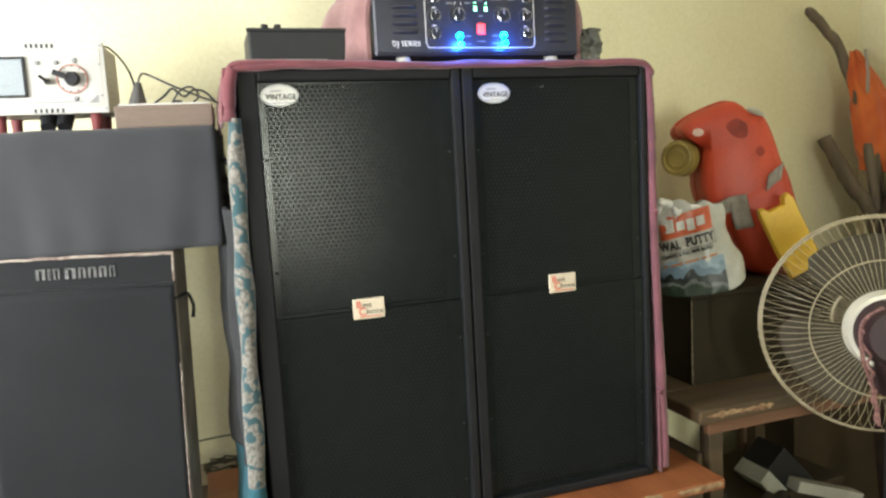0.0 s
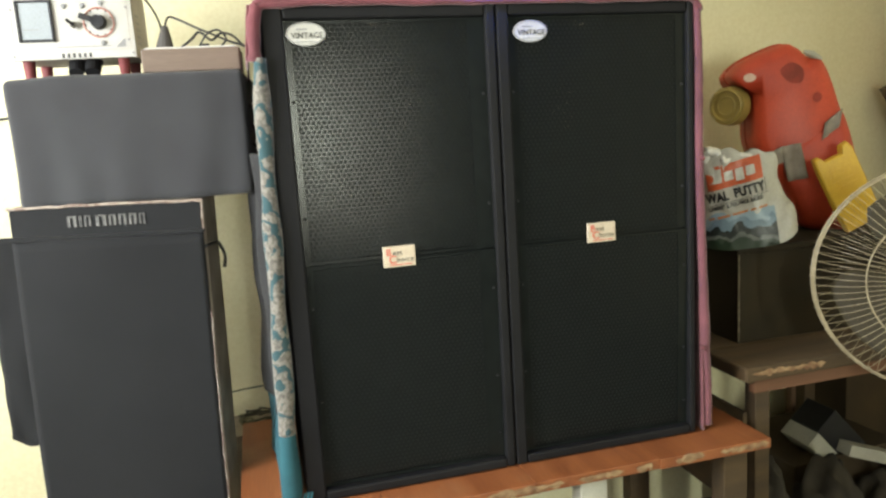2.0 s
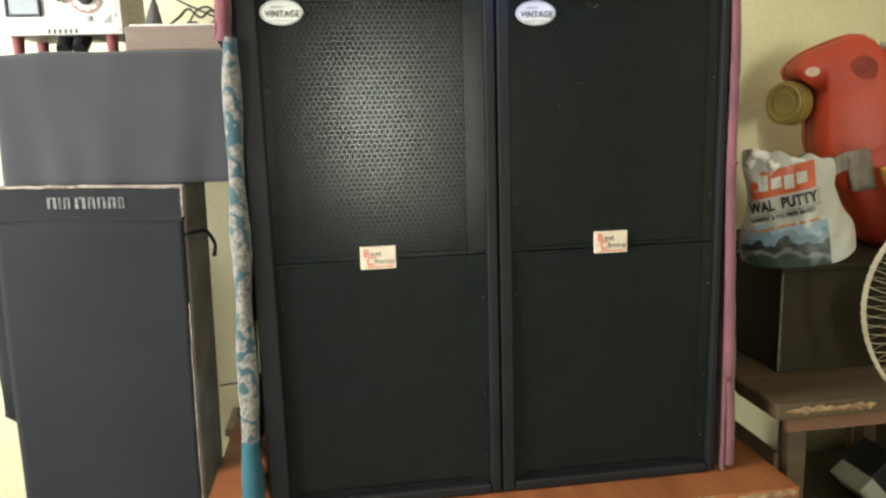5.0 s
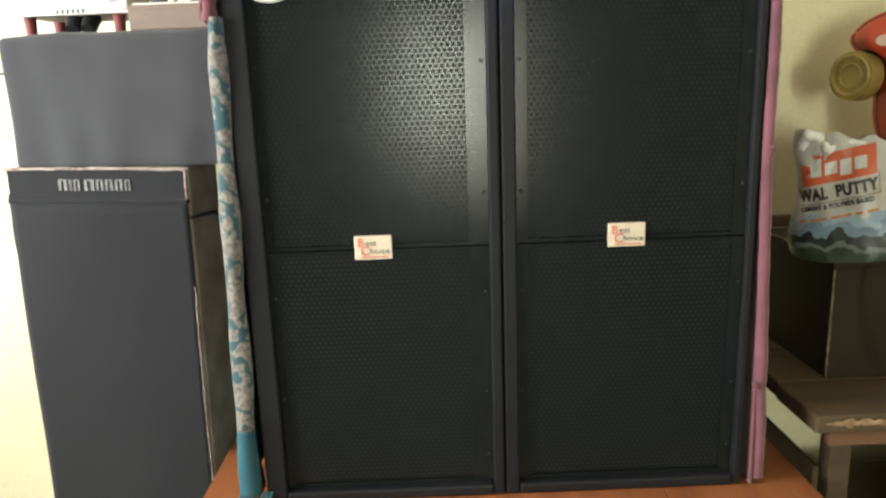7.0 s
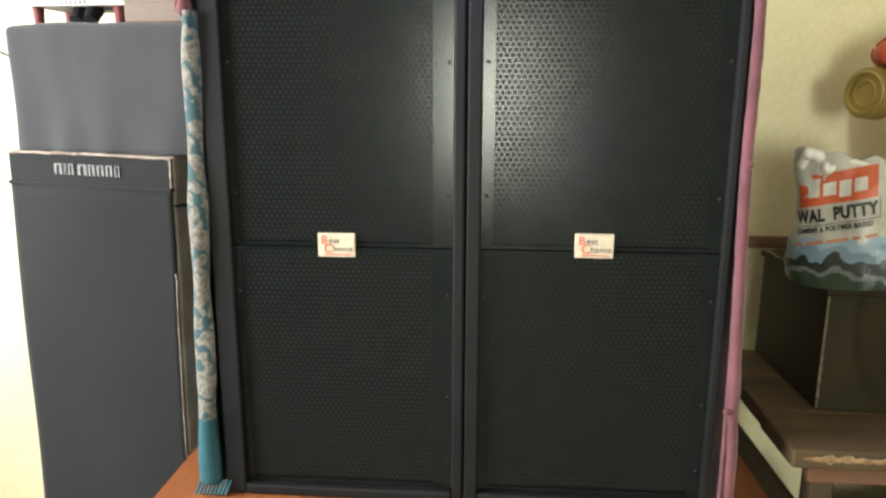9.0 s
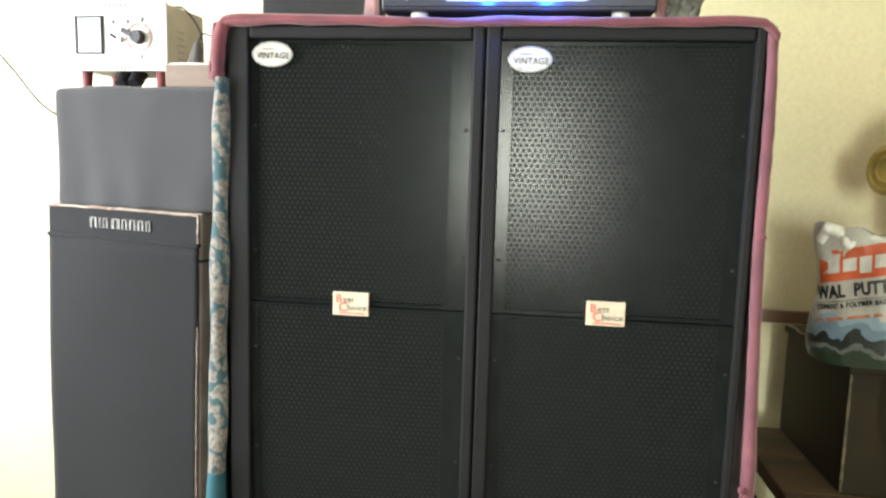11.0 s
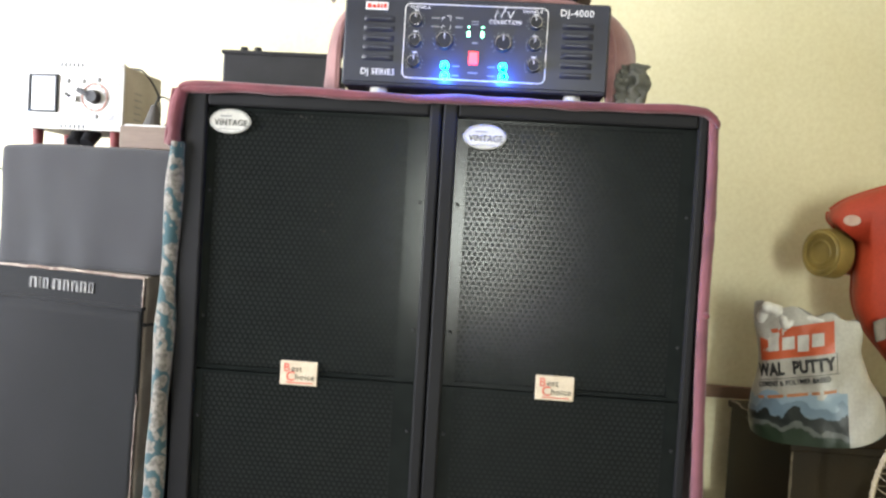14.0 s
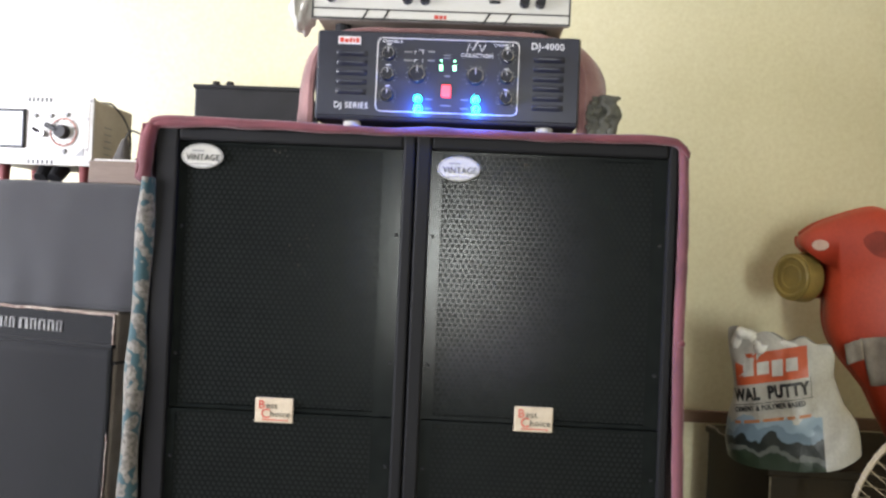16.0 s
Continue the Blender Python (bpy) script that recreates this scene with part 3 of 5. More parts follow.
def scarf_fn(z0, z1):
    def fn(u, v):
        z = z0 + (z1 - z0) * u
        k = 1 - z / (H - 0.11)                    # 0 at the top, 1 at the foot
        lean = -0.561 - 0.026 * k + wob(0, 0, z * 4, 1, 0.008)
        a = v * math.pi * 1.15 - 0.15
        w = 0.0155 + 0.0065 * k + 0.003 * math.sin(z * 21) + wob(1, 4, z * 9, 1, 0.004)
        return (lean + w * math.cos(a) - 0.004, -0.010 - 0.016 * math.sin(a) * (1 + 0.3 * math.sin(z * 13)) + (0.05 * max(0, v - 0.85) / 0.15), z)
    return fn


part("printed_length", sheet(scarf_fn(0.195, H - 0.115), 90, 14), M_FLORAL, scarf, smooth=True, solid=0.004)
part("teal_end", sheet(scarf_fn(0.03, 0.196), 20, 14), M_TEAL, scarf, "plain teal end of the scarf", smooth=True, solid=0.004)
for i in range(9):
    x = -0.612 + 0.009 * i
    part("tassel", tube(smooth_line([(x, -0.014, 0.035), (x - 0.006 + wob(i, 0, 0, 3, 0.01), -0.02, 0.018), (x - 0.012 + wob(i, 5, 0, 3, 0.02), -0.026, 0.004)], 3), 0.0035, 5), M_TEAL, scarf)

grey = thing("grey_cloth", (0.0, 0.0, CB), "dark grey cloth hanging beside the loudspeaker, teal at its foot", "cloth")


def grey_fn(z0, z1):
    def fn(u, v):
        z = z0 + (z1 - z0) * u
        y = 0.02 + 0.46 * v
        return (-0.590 - 0.040 * v * (1 - 0.3 * u) + 0.011 * math.sin(y * 30 + z * 2) + wob(y, 0, z, 6, 0.014), y, z)
    return fn


part("upper_cloth", sheet(grey_fn(0.20, H - 0.33), 50, 24), M_GREYCLOTH, grey, smooth=True, solid=0.005)
part("lower_cloth", sheet(grey_fn(0.006, 0.205), 14, 24), M_TEAL, grey, "dark teal lower end", smooth=True, solid=0.005)

# ---- the amplifier ----
amp = thing("amplifier", (0.071, -0.012, 1.797), "black stage amplifier with lit blue and red lamps", "amplifier")
AW, AH = 0.283, 0.205        # half width; height, feet included
part("case", box(-AW, AW, 0.0, 0.36, 0.012, AH, bevel=0.008, seg=3), M_AMP, amp)
face = part("front_panel", box(-AW + 0.004, AW - 0.004, -0.004, 0.003, 0.020, AH - 0.004, bevel=0.002), M_AMP, amp)
for x in (-0.205, 0.214):
    part("foot", cyl((x, 0.03, 0.0), (x, 0.03, 0.014), 0.020, 0.018), M_BADGE, amp, "pale rubber foot")
# white outline with rounded corners
x0, x1, z0, z1, r = -0.151, 0.151, 0.032, 0.189, 0.012
ol = []
for cx, cz, a0 in ((x1 - r, z1 - r, 0), (x0 + r, z1 - r, 90), (x0 + r, z0 + r, 180), (x1 - r, z0 + r, 270)):
    for k in range(6):
        a = radians(a0 + 18 * k)
        ol.append((cx + r * math.cos(a), -0.0045, cz + r * math.sin(a)))
part("outline", tube(ol, 0.0011, 4, True), M_WHITEINK, face, "thin white printed outline")


def dial(px, pz, r, parent):
    d = part("knob", cyl((px, -0.004, pz), (px, -0.018, pz), r, r * 0.85, n=24), M_BLKPLASTIC, parent, "black rotary knob", smooth=False)
    part("rim", tube([(px + r * 0.86 * math.cos(a / 12 * math.pi), -0.018, pz + r * 0.86 * math.sin(a / 12 * math.pi)) for a in range(24)], 0.0008, 4, True), M_CHROME, d, "thin chrome rim")
    part("pointer", box(px - 0.0007, px + 0.0007, -0.0190, -0.0175, pz + r * 0.2, pz + r * 0.8), M_WHITEINK, d)
    ring = bmesh.new()
    for k in range(11):
        a = radians(-40 + 26 * k)
        add_cyl(ring, (px + 1.28 * r * math.cos(a), -0.004, pz + 1.28 * r * math.sin(a)), (px + 1.28 * r * math.cos(a), -0.0048, pz + 1.28 * r * math.sin(a)), 0.0012, n=6)
    part("scale", ring, M_GREYINK, parent)
    return d


for k in range(3):
    dial(-0.127, 0.154 - 0.044 * k, 0.0140, amp)
    dial(0.126, 0.157 - 0.045 * k, 0.0140, amp)
    for px in (-0.127, 0.126):
        bar_parts("print_bar", [(px - 0.005, px + 0.005, 0.1745 - 0.0445 * k, 0.1765 - 0.0445 * k)], -0.0044, M_WHITEINK, face)
dial(-0.064, 0.112, 0.0185, amp)
dial(0.060, 0.112, 0.0185, amp)
for px, pz, m, nm in ((-0.061, 0.061, M_CYANLED, "cyan_lamp"), (-0.060, 0.040, M_BLUELED, "blue_lamp"), (0.062, 0.063, M_CYANLED, "cyan_lamp"), (0.064, 0.043, M_CYANLED, "cyan_lamp")):
    bm = bmesh.new()
    bmesh.ops.create_uvsphere(bm, u_segments=14, v_segments=8, radius=0.0084, matrix=Matrix.Translation((px, -0.006, pz)))
    part(nm, bm, m, amp, "lit round indicator lamp", smooth=True)
for px in (-0.014, 0.015):
    part("green_lamp", box(px - 0.003, px + 0.003, -0.0065, -0.003, 0.124, 0.135, bevel=0.001), M_GREENLED, amp, "lit green level lamp")
    part("green_dot", box(px - 0.0015, px + 0.0015, -0.0055, -0.003, 0.143, 0.146), M_GREENLED, amp)
part("power_switch", box(-0.0105, 0.0085, -0.010, -0.002, 0.066, 0.092, bevel=0.002), M_REDLED, amp, "lit red rocker switch")
part("lettering", words("DJ SERIES", -0.204, 0.0415, 0.0180, -0.005, wide=0.95), M_WHITEINK, face)
part("lettering", words("DJ-4000", 0.211, 0.181, 0.0200, -0.005), M_WHITEINK, face)
part("lettering", words("COLECTION", 0.062, 0.157, 0.0115, -0.005), M_WHITEINK, face)
part("lettering", words("CHANEL-A", -0.119, 0.1818, 0.0085, -0.005), M_WHITEINK, face)
part("lettering", words("CHANEL-B", 0.118, 0.1815, 0.0085, -0.005), M_WHITEINK, face)
part("emblem", tube([(0.040, -0.0052, 0.166), (0.044, -0.0052, 0.182), (0.052, -0.0052, 0.168), (0.064, -0.0052, 0.190)], 0.0013, 4), M_WHITEINK, face, "white zigzag emblem")
part("emblem", tube([(0.066, -0.0052, 0.181), (0.072, -0.0052, 0.166), (0.079, -0.0052, 0.181)], 0.0013, 4), M_WHITEINK, face)
part("emblem_plate", box(-0.236, -0.188, -0.0062, -0.003, 0.173, 0.189), M_WHITEINK, face, "white maker's plate with red bars")
bar_parts("print_bar", [(-0.233, -0.224, 0.176, 0.186), (-0.222, -0.214, 0.176, 0.184), (-0.212, -0.206, 0.176, 0.186), (-0.204, -0.200, 0.176, 0.186), (-0.198, -0.191, 0.176, 0.186)], -0.0063, M_REDINK, face)
bar_parts("print_bar", [(-0.094, -0.076, 0.159, 0.162), (-0.043, -0.028, 0.161, 0.164), (-0.094, -0.076, 0.141, 0.144), (-0.043, -0.028, 0.142, 0.145), (-0.009, 0.006, 0.155, 0.157), (-0.009, 0.006, 0.149, 0.151), (-0.006, 0.006, 0.110, 0.113), (-0.012, 0.010, 0.047, 0.049), (-0.045, -0.030, 0.060, 0.062), (-0.045, -0.030, 0.040, 0.042), (0.03, 0.046, 0.061, 0.063), (0.03, 0.046, 0.042, 0.044)], -0.0044, M_GREYINK, face)
bar_parts("print_bar", [(-0.072, -0.071, 0.156, 0.163), (-0.072, -0.066, 0.162, 0.163), (-0.054, -0.053, 0.156, 0.166), (-0.062, -0.053, 0.165, 0.166), (-0.072, -0.071, 0.138, 0.145), (-0.072, -0.066, 0.144, 0.145), (-0.054, -0.053, 0.138, 0.146)], -0.0044, M_WHITEINK, face)
for k in range(6):
    for x, m in ((0.215, 1), (-0.205, -1)):
        if m < 0 and k > 4:
            continue                              # the lettering stands here
        z = 0.158 - 0.0205 * k
        bm = sheet(lambda u, v: (x - 0.033 + 0.066 * u, -0.0045 - 0.0045 * math.sin(v * 2.4) * min(1, 9 * min(u, 1 - u)), z - 0.011 + 0.013 * v), 10, 5)
        part("louvre", bm, M_AMP, amp, smooth=True)
hood = thing("amplifier_cloth", (0.068, 0.0, 1.797), "maroon cloth cover pushed back round the amplifier", "cloth")


def hood_fn(u, v):
    """Loose cloth gathered round the case: it springs from the front edge and bulges outwards behind it."""
    a = math.pi * u
    side = -math.cos(a)
    bulge = 0.030 + (0.030 if side < 0 else 0.058) * abs(side) ** 2
    out = 0.004 + bulge * (1 - (1 - v) ** 2.2)
    w, t = AW + out, AH + 0.004 + out * 0.75
    x = w * math.copysign(abs(side) ** 0.38, side)
    z = t * abs(math.sin(a)) ** 0.38
    low = 1 - z / t
    x += side * low * 0.022 * v + wob(x * 4, v * 3, z * 14, 1, 0.016) * v * (0.4 + low)
    y = 0.006 + 0.30 * v ** 1.5 + wob(x * 9, z * 9, 2, 1, 0.010) * v
    return (x, y, max(0.004, z + wob(x * 10, v * 6, 1, 1, 0.006) * min(1, v * 4)))


part("cover", sheet(hood_fn, 120, 26), M_HOOD, hood, smooth=True, solid=0.006)
hem = [hood_fn(i / 90, 0.06) for i in range(91)]
part("rolled_hem", tube(hem, lambda t: 0.0065 + 0.003 * noise.noise(Vector((t * 22, 3, 0))), 8), M_HOOD, hood, smooth=True)
for i, (x, w, h) in enumerate(((0.350, 0.026, 0.085), (0.318, 0.02, 0.07))):
    part("loose_corner", sheet(lambda u, v: (x - w + 2 * w * u + wob(u * 3, v * 3, i, 1.5, 0.014), 0.03 - 0.02 * math.sin(u * 3) + wob(u * 4, v * 5, 3 + i, 1, 0.02), 0.004 + h * v), 16, 16), mat("greenish_grey_cloth", (0.15, 0.15, 0.125), (0.08, 0.08, 0.07), rough=0.9, scale=20, bump=0.5), hood, "greenish grey lining turned outwards", smooth=True, solid=0.006)

# ---- the silver amplifier on top ----
pa = thing("mixer_amplifier", (0.05, 0.0, 2.003), "silver-faced mixer amplifier with black striped band, standing on the cloth", "amplifier")
part("case", box(-0.272, 0.272, 0.016, 0.34, 0.030, 0.19, bevel=0.006), M_BEIGE, pa, "beige steel case")
for x in (-0.22, 0.22):
    part("foot", cyl((x, 0.06, 0.0), (x, 0.06, 0.031), 0.018), M_BLKPLASTIC, pa)
sf = part("front_panel", box(-0.279, 0.279, 0.0, 0.015, 0.026, 0.20, bevel=0.003), M_ALU, pa, "brushed silver front panel")
part("frame_line", frame_of(-0.2795, 0.2795, 0.026, 0.2005, 0.004, -0.0012, 0.0), M_INK, sf)
part("stripe_line", box(-0.276, 0.276, -0.0012, 0.0005, 0.047, 0.050), M_INK, sf)
for x in (-0.163, -0.118, 0.10, 0.145):
    part("slanted_stripe", moved(box(-0.002, 0.002, -0.0013, 0.0004, -0.0145, 0.0145), Matrix.Translation((x, 0, 0.037)) @ pose(0, 0, 0, 0, 32, 0)), M_INK, sf)
bar_parts("print_bar", [(-0.013, -0.004, 0.032, 0.040), (-0.002, 0.005, 0.032, 0.040), (0.007, 0.013, 0.032, 0.040)], -0.0003, M_REDINK, sf)
for x in (-0.238, -0.072, -0.034, 0.18, 0.214):
    k = part("knob", cyl((x, 0.0, 0.072), (x, -0.02, 0.072), 0.0115, 0.010), M_BLKPLASTIC, pa, "black knob with chrome skirt")
    part("skirt", cyl((x, 0.0, 0.072), (x, -0.005, 0.072), 0.0125), M_CHROME, k)
part("push_button", box(0.104, 0.128, -0.005, 0.0, 0.070, 0.076), M_BLKPLASTIC, pa)
rag = thing("white_cloth", (-0.262, 0.06, 2.02), "crumpled white cloth tucked beside the silver amplifier", "cloth")
bm = bmesh.new()
bmesh.ops.create_icosphere(bm, subdivisions=4, radius=1)
for v in bm.verts:
    v.co = Vector((v.co.x * 0.028, v.co.y * 0.06, v.co.z * 0.06)) * (1 + wob(v.co.x, v.co.y, v.co.z, 2.5, 0.3)) + Vector((0, 0, 0.055))
part("crumpled_cloth", bm, M_BADGE, rag, smooth=True)

# ---- the small black mixer ----
mx = thing("mixer", (-0.383, 0.08, 1.797), "small black sound mixer standing on the maroon cloth", "mixer")
part("case", box(-0.127, 0.127, 0.0, 0.17, 0.014, 0.094, bevel=0.005), M_BLKPLASTIC, mx)
part("top_lip", box(-0.130, 0.130, -0.004, 0.012, 0.088, 0.097, bevel=0.002), M_BLKPLASTIC, mx)
for x in (-0.11, 0.11):
    part("foot", box(x - 0.012, x + 0.012, 0.01, 0.03, 0.0, 0.015, bevel=0.002), M_BLKPLASTIC, mx)
for x in (-0.084, -0.052):
    part("knob", cyl((x, 0.02, 0.095), (x, 0.02, 0.109), 0.011, 0.008, n=14), M_BLKPLASTIC, mx)
bar_parts("print_bar", [(-0.04 + 0.012 * k, -0.032 + 0.012 * k, 0.018, 0.021) for k in range(9)], -0.0002, M_GREYINK, mx)

# ---- the old loudspeaker with the name board ----
TN = -7.5
old = thing("old_loudspeaker", (-0.772, 0.232, ZF), "old black cloth-fronted loudspeaker with worn brown sides and a name board", "loudspeaker", turn=TN, tilt=(0, 1.2))
OW, OH, OD = 0.480, 1.344 - ZF, 0.18
part("body", box(-OW, 0, 0.012, OD, 0, OH, bevel=0.006), M_BROWNSIDE, old, "worn brown laminate body")
nb = part("name_board", box(-OW + 0.004, -0.006, 0.0, 0.014, OH - 0.078, OH - 0.006, bevel=0.002), M_BLKCLOTH, old, "black name board with dull silver letters as bars")
rows, x = [], -0.337
for w in (0.022, 0.007, 0.016, 0.0, 0.026, 0.018, 0.02, 0.019, 0.015):
    if w:
        rows = [(x, x + w * 0.32, OH - 0.056, OH - 0.028), (x + w * 0.66, x + w, OH - 0.056, OH - 0.028), (x, x + w, OH - 0.032, OH - 0.028)]
        part("raised_bar", bars(rows, 0.0, 0.003), M_SILVER, nb)
    x += w + 0.006


def piping(pts, r=0.0042):
    p = smooth_line(pts, 12)
    return tube([v + Vector((wob(v.x * 30, v.z * 30, 0, 1, 0.003), 0, wob(v.x * 30, v.z * 30, 5, 1, 0.003))) for v in p], lambda t: r * (0.75 + 0.7 * abs(noise.noise(Vector((t * 40, pts[0][0] * 9, 0))))), 6)


part("worn_edge", piping([(-OW, -0.002, OH - 0.003), (-OW / 2, -0.002, OH - 0.001), (0, -0.002, OH - 0.003)]), M_WORN, old, "frayed pale top edge")
part("worn_edge", piping([(-0.002, -0.002, OH - 0.002), (-0.003, -0.002, OH - 0.04), (-0.002, -0.002, OH - 0.078)], 0.003), M_WORN, old)
part("worn_edge", piping([(-0.002, -0.004, OH - 0.30), (-0.003, -0.004, OH - 0.6), (-0.002, -0.004, OH - 1.0)], 0.0018), M_WORN, old)
part("ledge", box(-OW, -0.002, -0.006, 0.014, OH - 0.089, OH - 0.078, bevel=0.003), M_BLKCLOTH, old)


def front_cloth(u, v):
    x, z = -OW + 0.002 + (OW - 0.006) * u, (OH - 0.089) * v
    return (x, 0.002 - 0.004 * math.sin(u * math.pi) + wob(x * 3, z * 2, 1, 1.5, 0.006), z)


part("front_cloth", sheet(front_cloth, 30, 50), M_BLKCLOTH, old, "black speaker cloth", smooth=True, solid=0.004)
part("ribbon", tube(smooth_line([(-0.004, 0.004, OH - 0.125), (0.004, 0.10, OH - 0.130), (0.006, 0.15, OH - 0.14), (0.012, 0.19, OH - 0.18), (0.008, 0.19, OH - 0.215)], 6), lambda t: 0.005 + 0.006 * max(0, t - 0.75), 6), M_CABLE, old)
part("flap", sheet(lambda u, v: (-OW - 0.004 - 0.165 * u + wob(u, v * 4, 0, 2, 0.008), 0.22 + wob(u * 2, v * 3, 4, 1, 0.02), 0.835 + 0.61 * v + 0.02 * math.sin(u * 7) * (1 - v)), 10, 30), M_BLKCLOTH, old, "loose black cloth flap", smooth=True, solid=0.006)

# ---- the cloth-wrapped case on it ----
case = thing("wrapped_case", (-0.603, 0.236, 1.347), "box-shaped case wrapped in black cloth, lying on the old loudspeaker", "case", turn=-5)
bm = box(-0.582, 0.0, 0.0, 0.33, 0.0, 0.326, bevel=0.017, seg=4)
bmesh.ops.subdivide_edges(bm, edges=[e for e in bm.edges if e.calc_length() > 0.1], cuts=30, use_grid_fill=True)
for v in bm.verts:
    v.co += Vector((wob(v.co.x, v.co.y, v.co.z, 5, 0.006), wob(v.co.x * 1.6, v.co.z * 0.6, 3, 7, 0.006) + 0.0040 * math.sin(v.co.x * 46 + 3 * noise.noise(Vector((v.co.x * 5, 0, 0)))) * max(0, 0.2 - v.co.z) / 0.2, wob(v.co.x, v.co.y, 7, 6, 0.006) * (v.co.z > 0.05)))
part("wrap", bm, M_CASE, case, smooth=True)
for z in (0.13, 0.18, 0.235):
    part("tie", tube(smooth_line([(0.004, 0.05, z), (0.014, 0.075, z - 0.012), (0.008, 0.10, z + 0.008), (0.018, 0.115, z - 0.02)], 5), 0.004, 5), M_CABLE, case)

# ---- the voltage stabiliser ----
vs = thing("voltage_stabiliser", (-1.012, 0.325, 1.673), "white voltage stabiliser with meter and dial on the wrapped case", "stabiliser", turn=-4)
part("case", box(-0.145, 0.145, 0.0, 0.19, 0.048, 0.225, bevel=0.006), M_BEIGE, vs, "aged beige case with side vents")
fp = part("front_panel", box(-0.149, 0.149, -0.007, 0.001, 0.046, 0.228, bevel=0.002), M_METER, vs)
part("inner_line", frame_of(-0.139, 0.139, 0.066, 0.210, 0.0016, -0.0078, -0.0068), M_BEIGE, fp)
mt = part("meter", frame_of(-0.124, -0.040, 0.090, 0.192, 0.006, -0.014, -0.006, bevel=0.001), M_BLKPLASTIC, vs, "square panel meter in a dark frame")
part("meter_glass", box(-0.119, -0.045, -0.010, -0.007, 0.095, 0.187), M_GLASSY, mt, "pale meter glass")
part("needle", box(-0.112, -0.075, -0.0106, -0.0100, 0.119, 0.121), M_GREYINK, mt)
dl = part("dial", cyl((0.068, -0.007, 0.134), (0.068, -0.009, 0.134), 0.040, n=40), M_METER, vs)
part("dial_ring", tube([(0.068 + 0.036 * math.cos(a / 20 * math.pi), -0.0085, 0.134 + 0.036 * math.sin(a / 20 * math.pi)) for a in range(40)], 0.0024, 5, True), mat("faded_red_print", (0.45, 0.20, 0.16), (0.30, 0.14, 0.11), rough=0.5, scale=60, bump=0), dl, "faded red ring")
for k in range(10):
    a = radians(20 + 34 * k)
    part("tick", cyl((0.068 + 0.032 * math.cos(a), -0.0085, 0.134 + 0.032 * math.sin(a)), (0.068 + 0.032 * math.cos(a), -0.010, 0.134 + 0.032 * math.sin(a)), 0.0022, n=6), M_INK, dl)
kn = part("knob", cyl((0.068, -0.008, 0.134), (0.068, -0.028, 0.134), 0.019, 0.016), M_BLKPLASTIC, vs, "black pointer knob")
part("pointer", moved(box(-0.046, 0.0, -0.028, -0.014, -0.007, 0.007, bevel=0.003), Matrix.Translation((0.068, 0, 0.134)) @ pose(0, 0, 0, 0, 22, 0)), M_BLKPLASTIC, kn)
sw = part("toggle_switch", cyl((0.010, -0.007, 0.128), (0.010, -0.020, 0.128), 0.008, n=14), M_CHROME, vs)
part("lever", tube([(0.010, -0.018, 0.128), (-0.004, -0.030, 0.140)], 0.004, 8), M_BLKPLASTIC, sw)
for x, z in ((-0.012, 0.176), (0.032, 0.176), (0.076, 0.181), (0.072, 0.084)):
    part("indicator", cyl((x, -0.007, z), (x, -0.012, z), 0.0065, 0.005, n=14), M_GREYINK, vs)
for x, z in ((-0.142, 0.056), (0.142, 0.056), (-0.142, 0.218), (0.142, 0.218), (0.135, 0.170), (0.135, 0.090), (-0.135, 0.170)):
    part("screw", cyl((x, -0.007, z), (x, -0.0095, z), 0.0032, n=8), M_GREYINK, vs)
for k in range(6):
    part("vent_slot", box(-0.03 + 0.013 * k, -0.024 + 0.013 * k, -0.0078, -0.0066, 0.049, 0.060), M_INK, fp)
    part("vent_slot", box(-0.035 + 0.012 * k, -0.029 + 0.012 * k, -0.0078, -0.0066, 0.213, 0.224), M_INK, fp)
for k in range(5):
    part("side_slot", box(0.1448, 0.1458, 0.05, 0.085, 0.085 + 0.018 * k, 0.088 + 0.018 * k), M_GREYINK, vs)
part("corner_mark", slab([(0.102, 0.072), (0.126, 0.072), (0.126, 0.094)], 0.0008), M_GREYINK, fp, at=pose(0, -0.0082 * U, 0))
bar_parts("print_bar", [(-0.04, 0.09, 0.0745, 0.077), (-0.130, -0.095, 0.2005, 0.203)], -0.0072, M_GREYINK, fp)
for x, y in ((-0.122, 0.03), (0.108, 0.03), (-0.122, 0.16), (0.108, 0.16)):
    part("foot", cyl((x, y, 0.0), (x, y, 0.048), 0.012, 0.015, n=16), M_MAROONRUB, vs, "maroon rubber foot")
for x in (-0.01, 0.03):
    part("socket", cyl((x, 0.02, 0.012), (x, 0.05, 0.045), 0.018, 0.022, n=14), M_BLKPLASTIC, vs)

# ---- extension board with its plug and wires ----
eb = thing("extension_board", (-0.728, 0.262, 1.673), "brown wooden extension board with a grey plug and loose wires", "extension board", turn=-3)
part("base", box(-0.122, 0.122, 0.0, 0.13, 0.0, 0.058, bevel=0.004), mat("greyed_brown_wood", (0.17, 0.125, 0.095), (0.12, 0.085, 0.062), rough=0.7, scale=9, stretch=(0.2, 2, 2), bump=0.4), eb)
part("top_plate", box(-0.112, 0.112, 0.006, 0.122, 0.058, 0.063, bevel=0.001), M_BADGE, eb, "white plastic top plate")
pl = part("plug", cyl((-0.072, 0.07, 0.063), (-0.066, 0.07, 0.125), 0.025, 0.008, n=14), mat("dusty_grey_plug", (0.07, 0.065, 0.06), (0.05, 0.045, 0.04), rough=0.6, scale=20), eb, "dusty grey moulded plug")
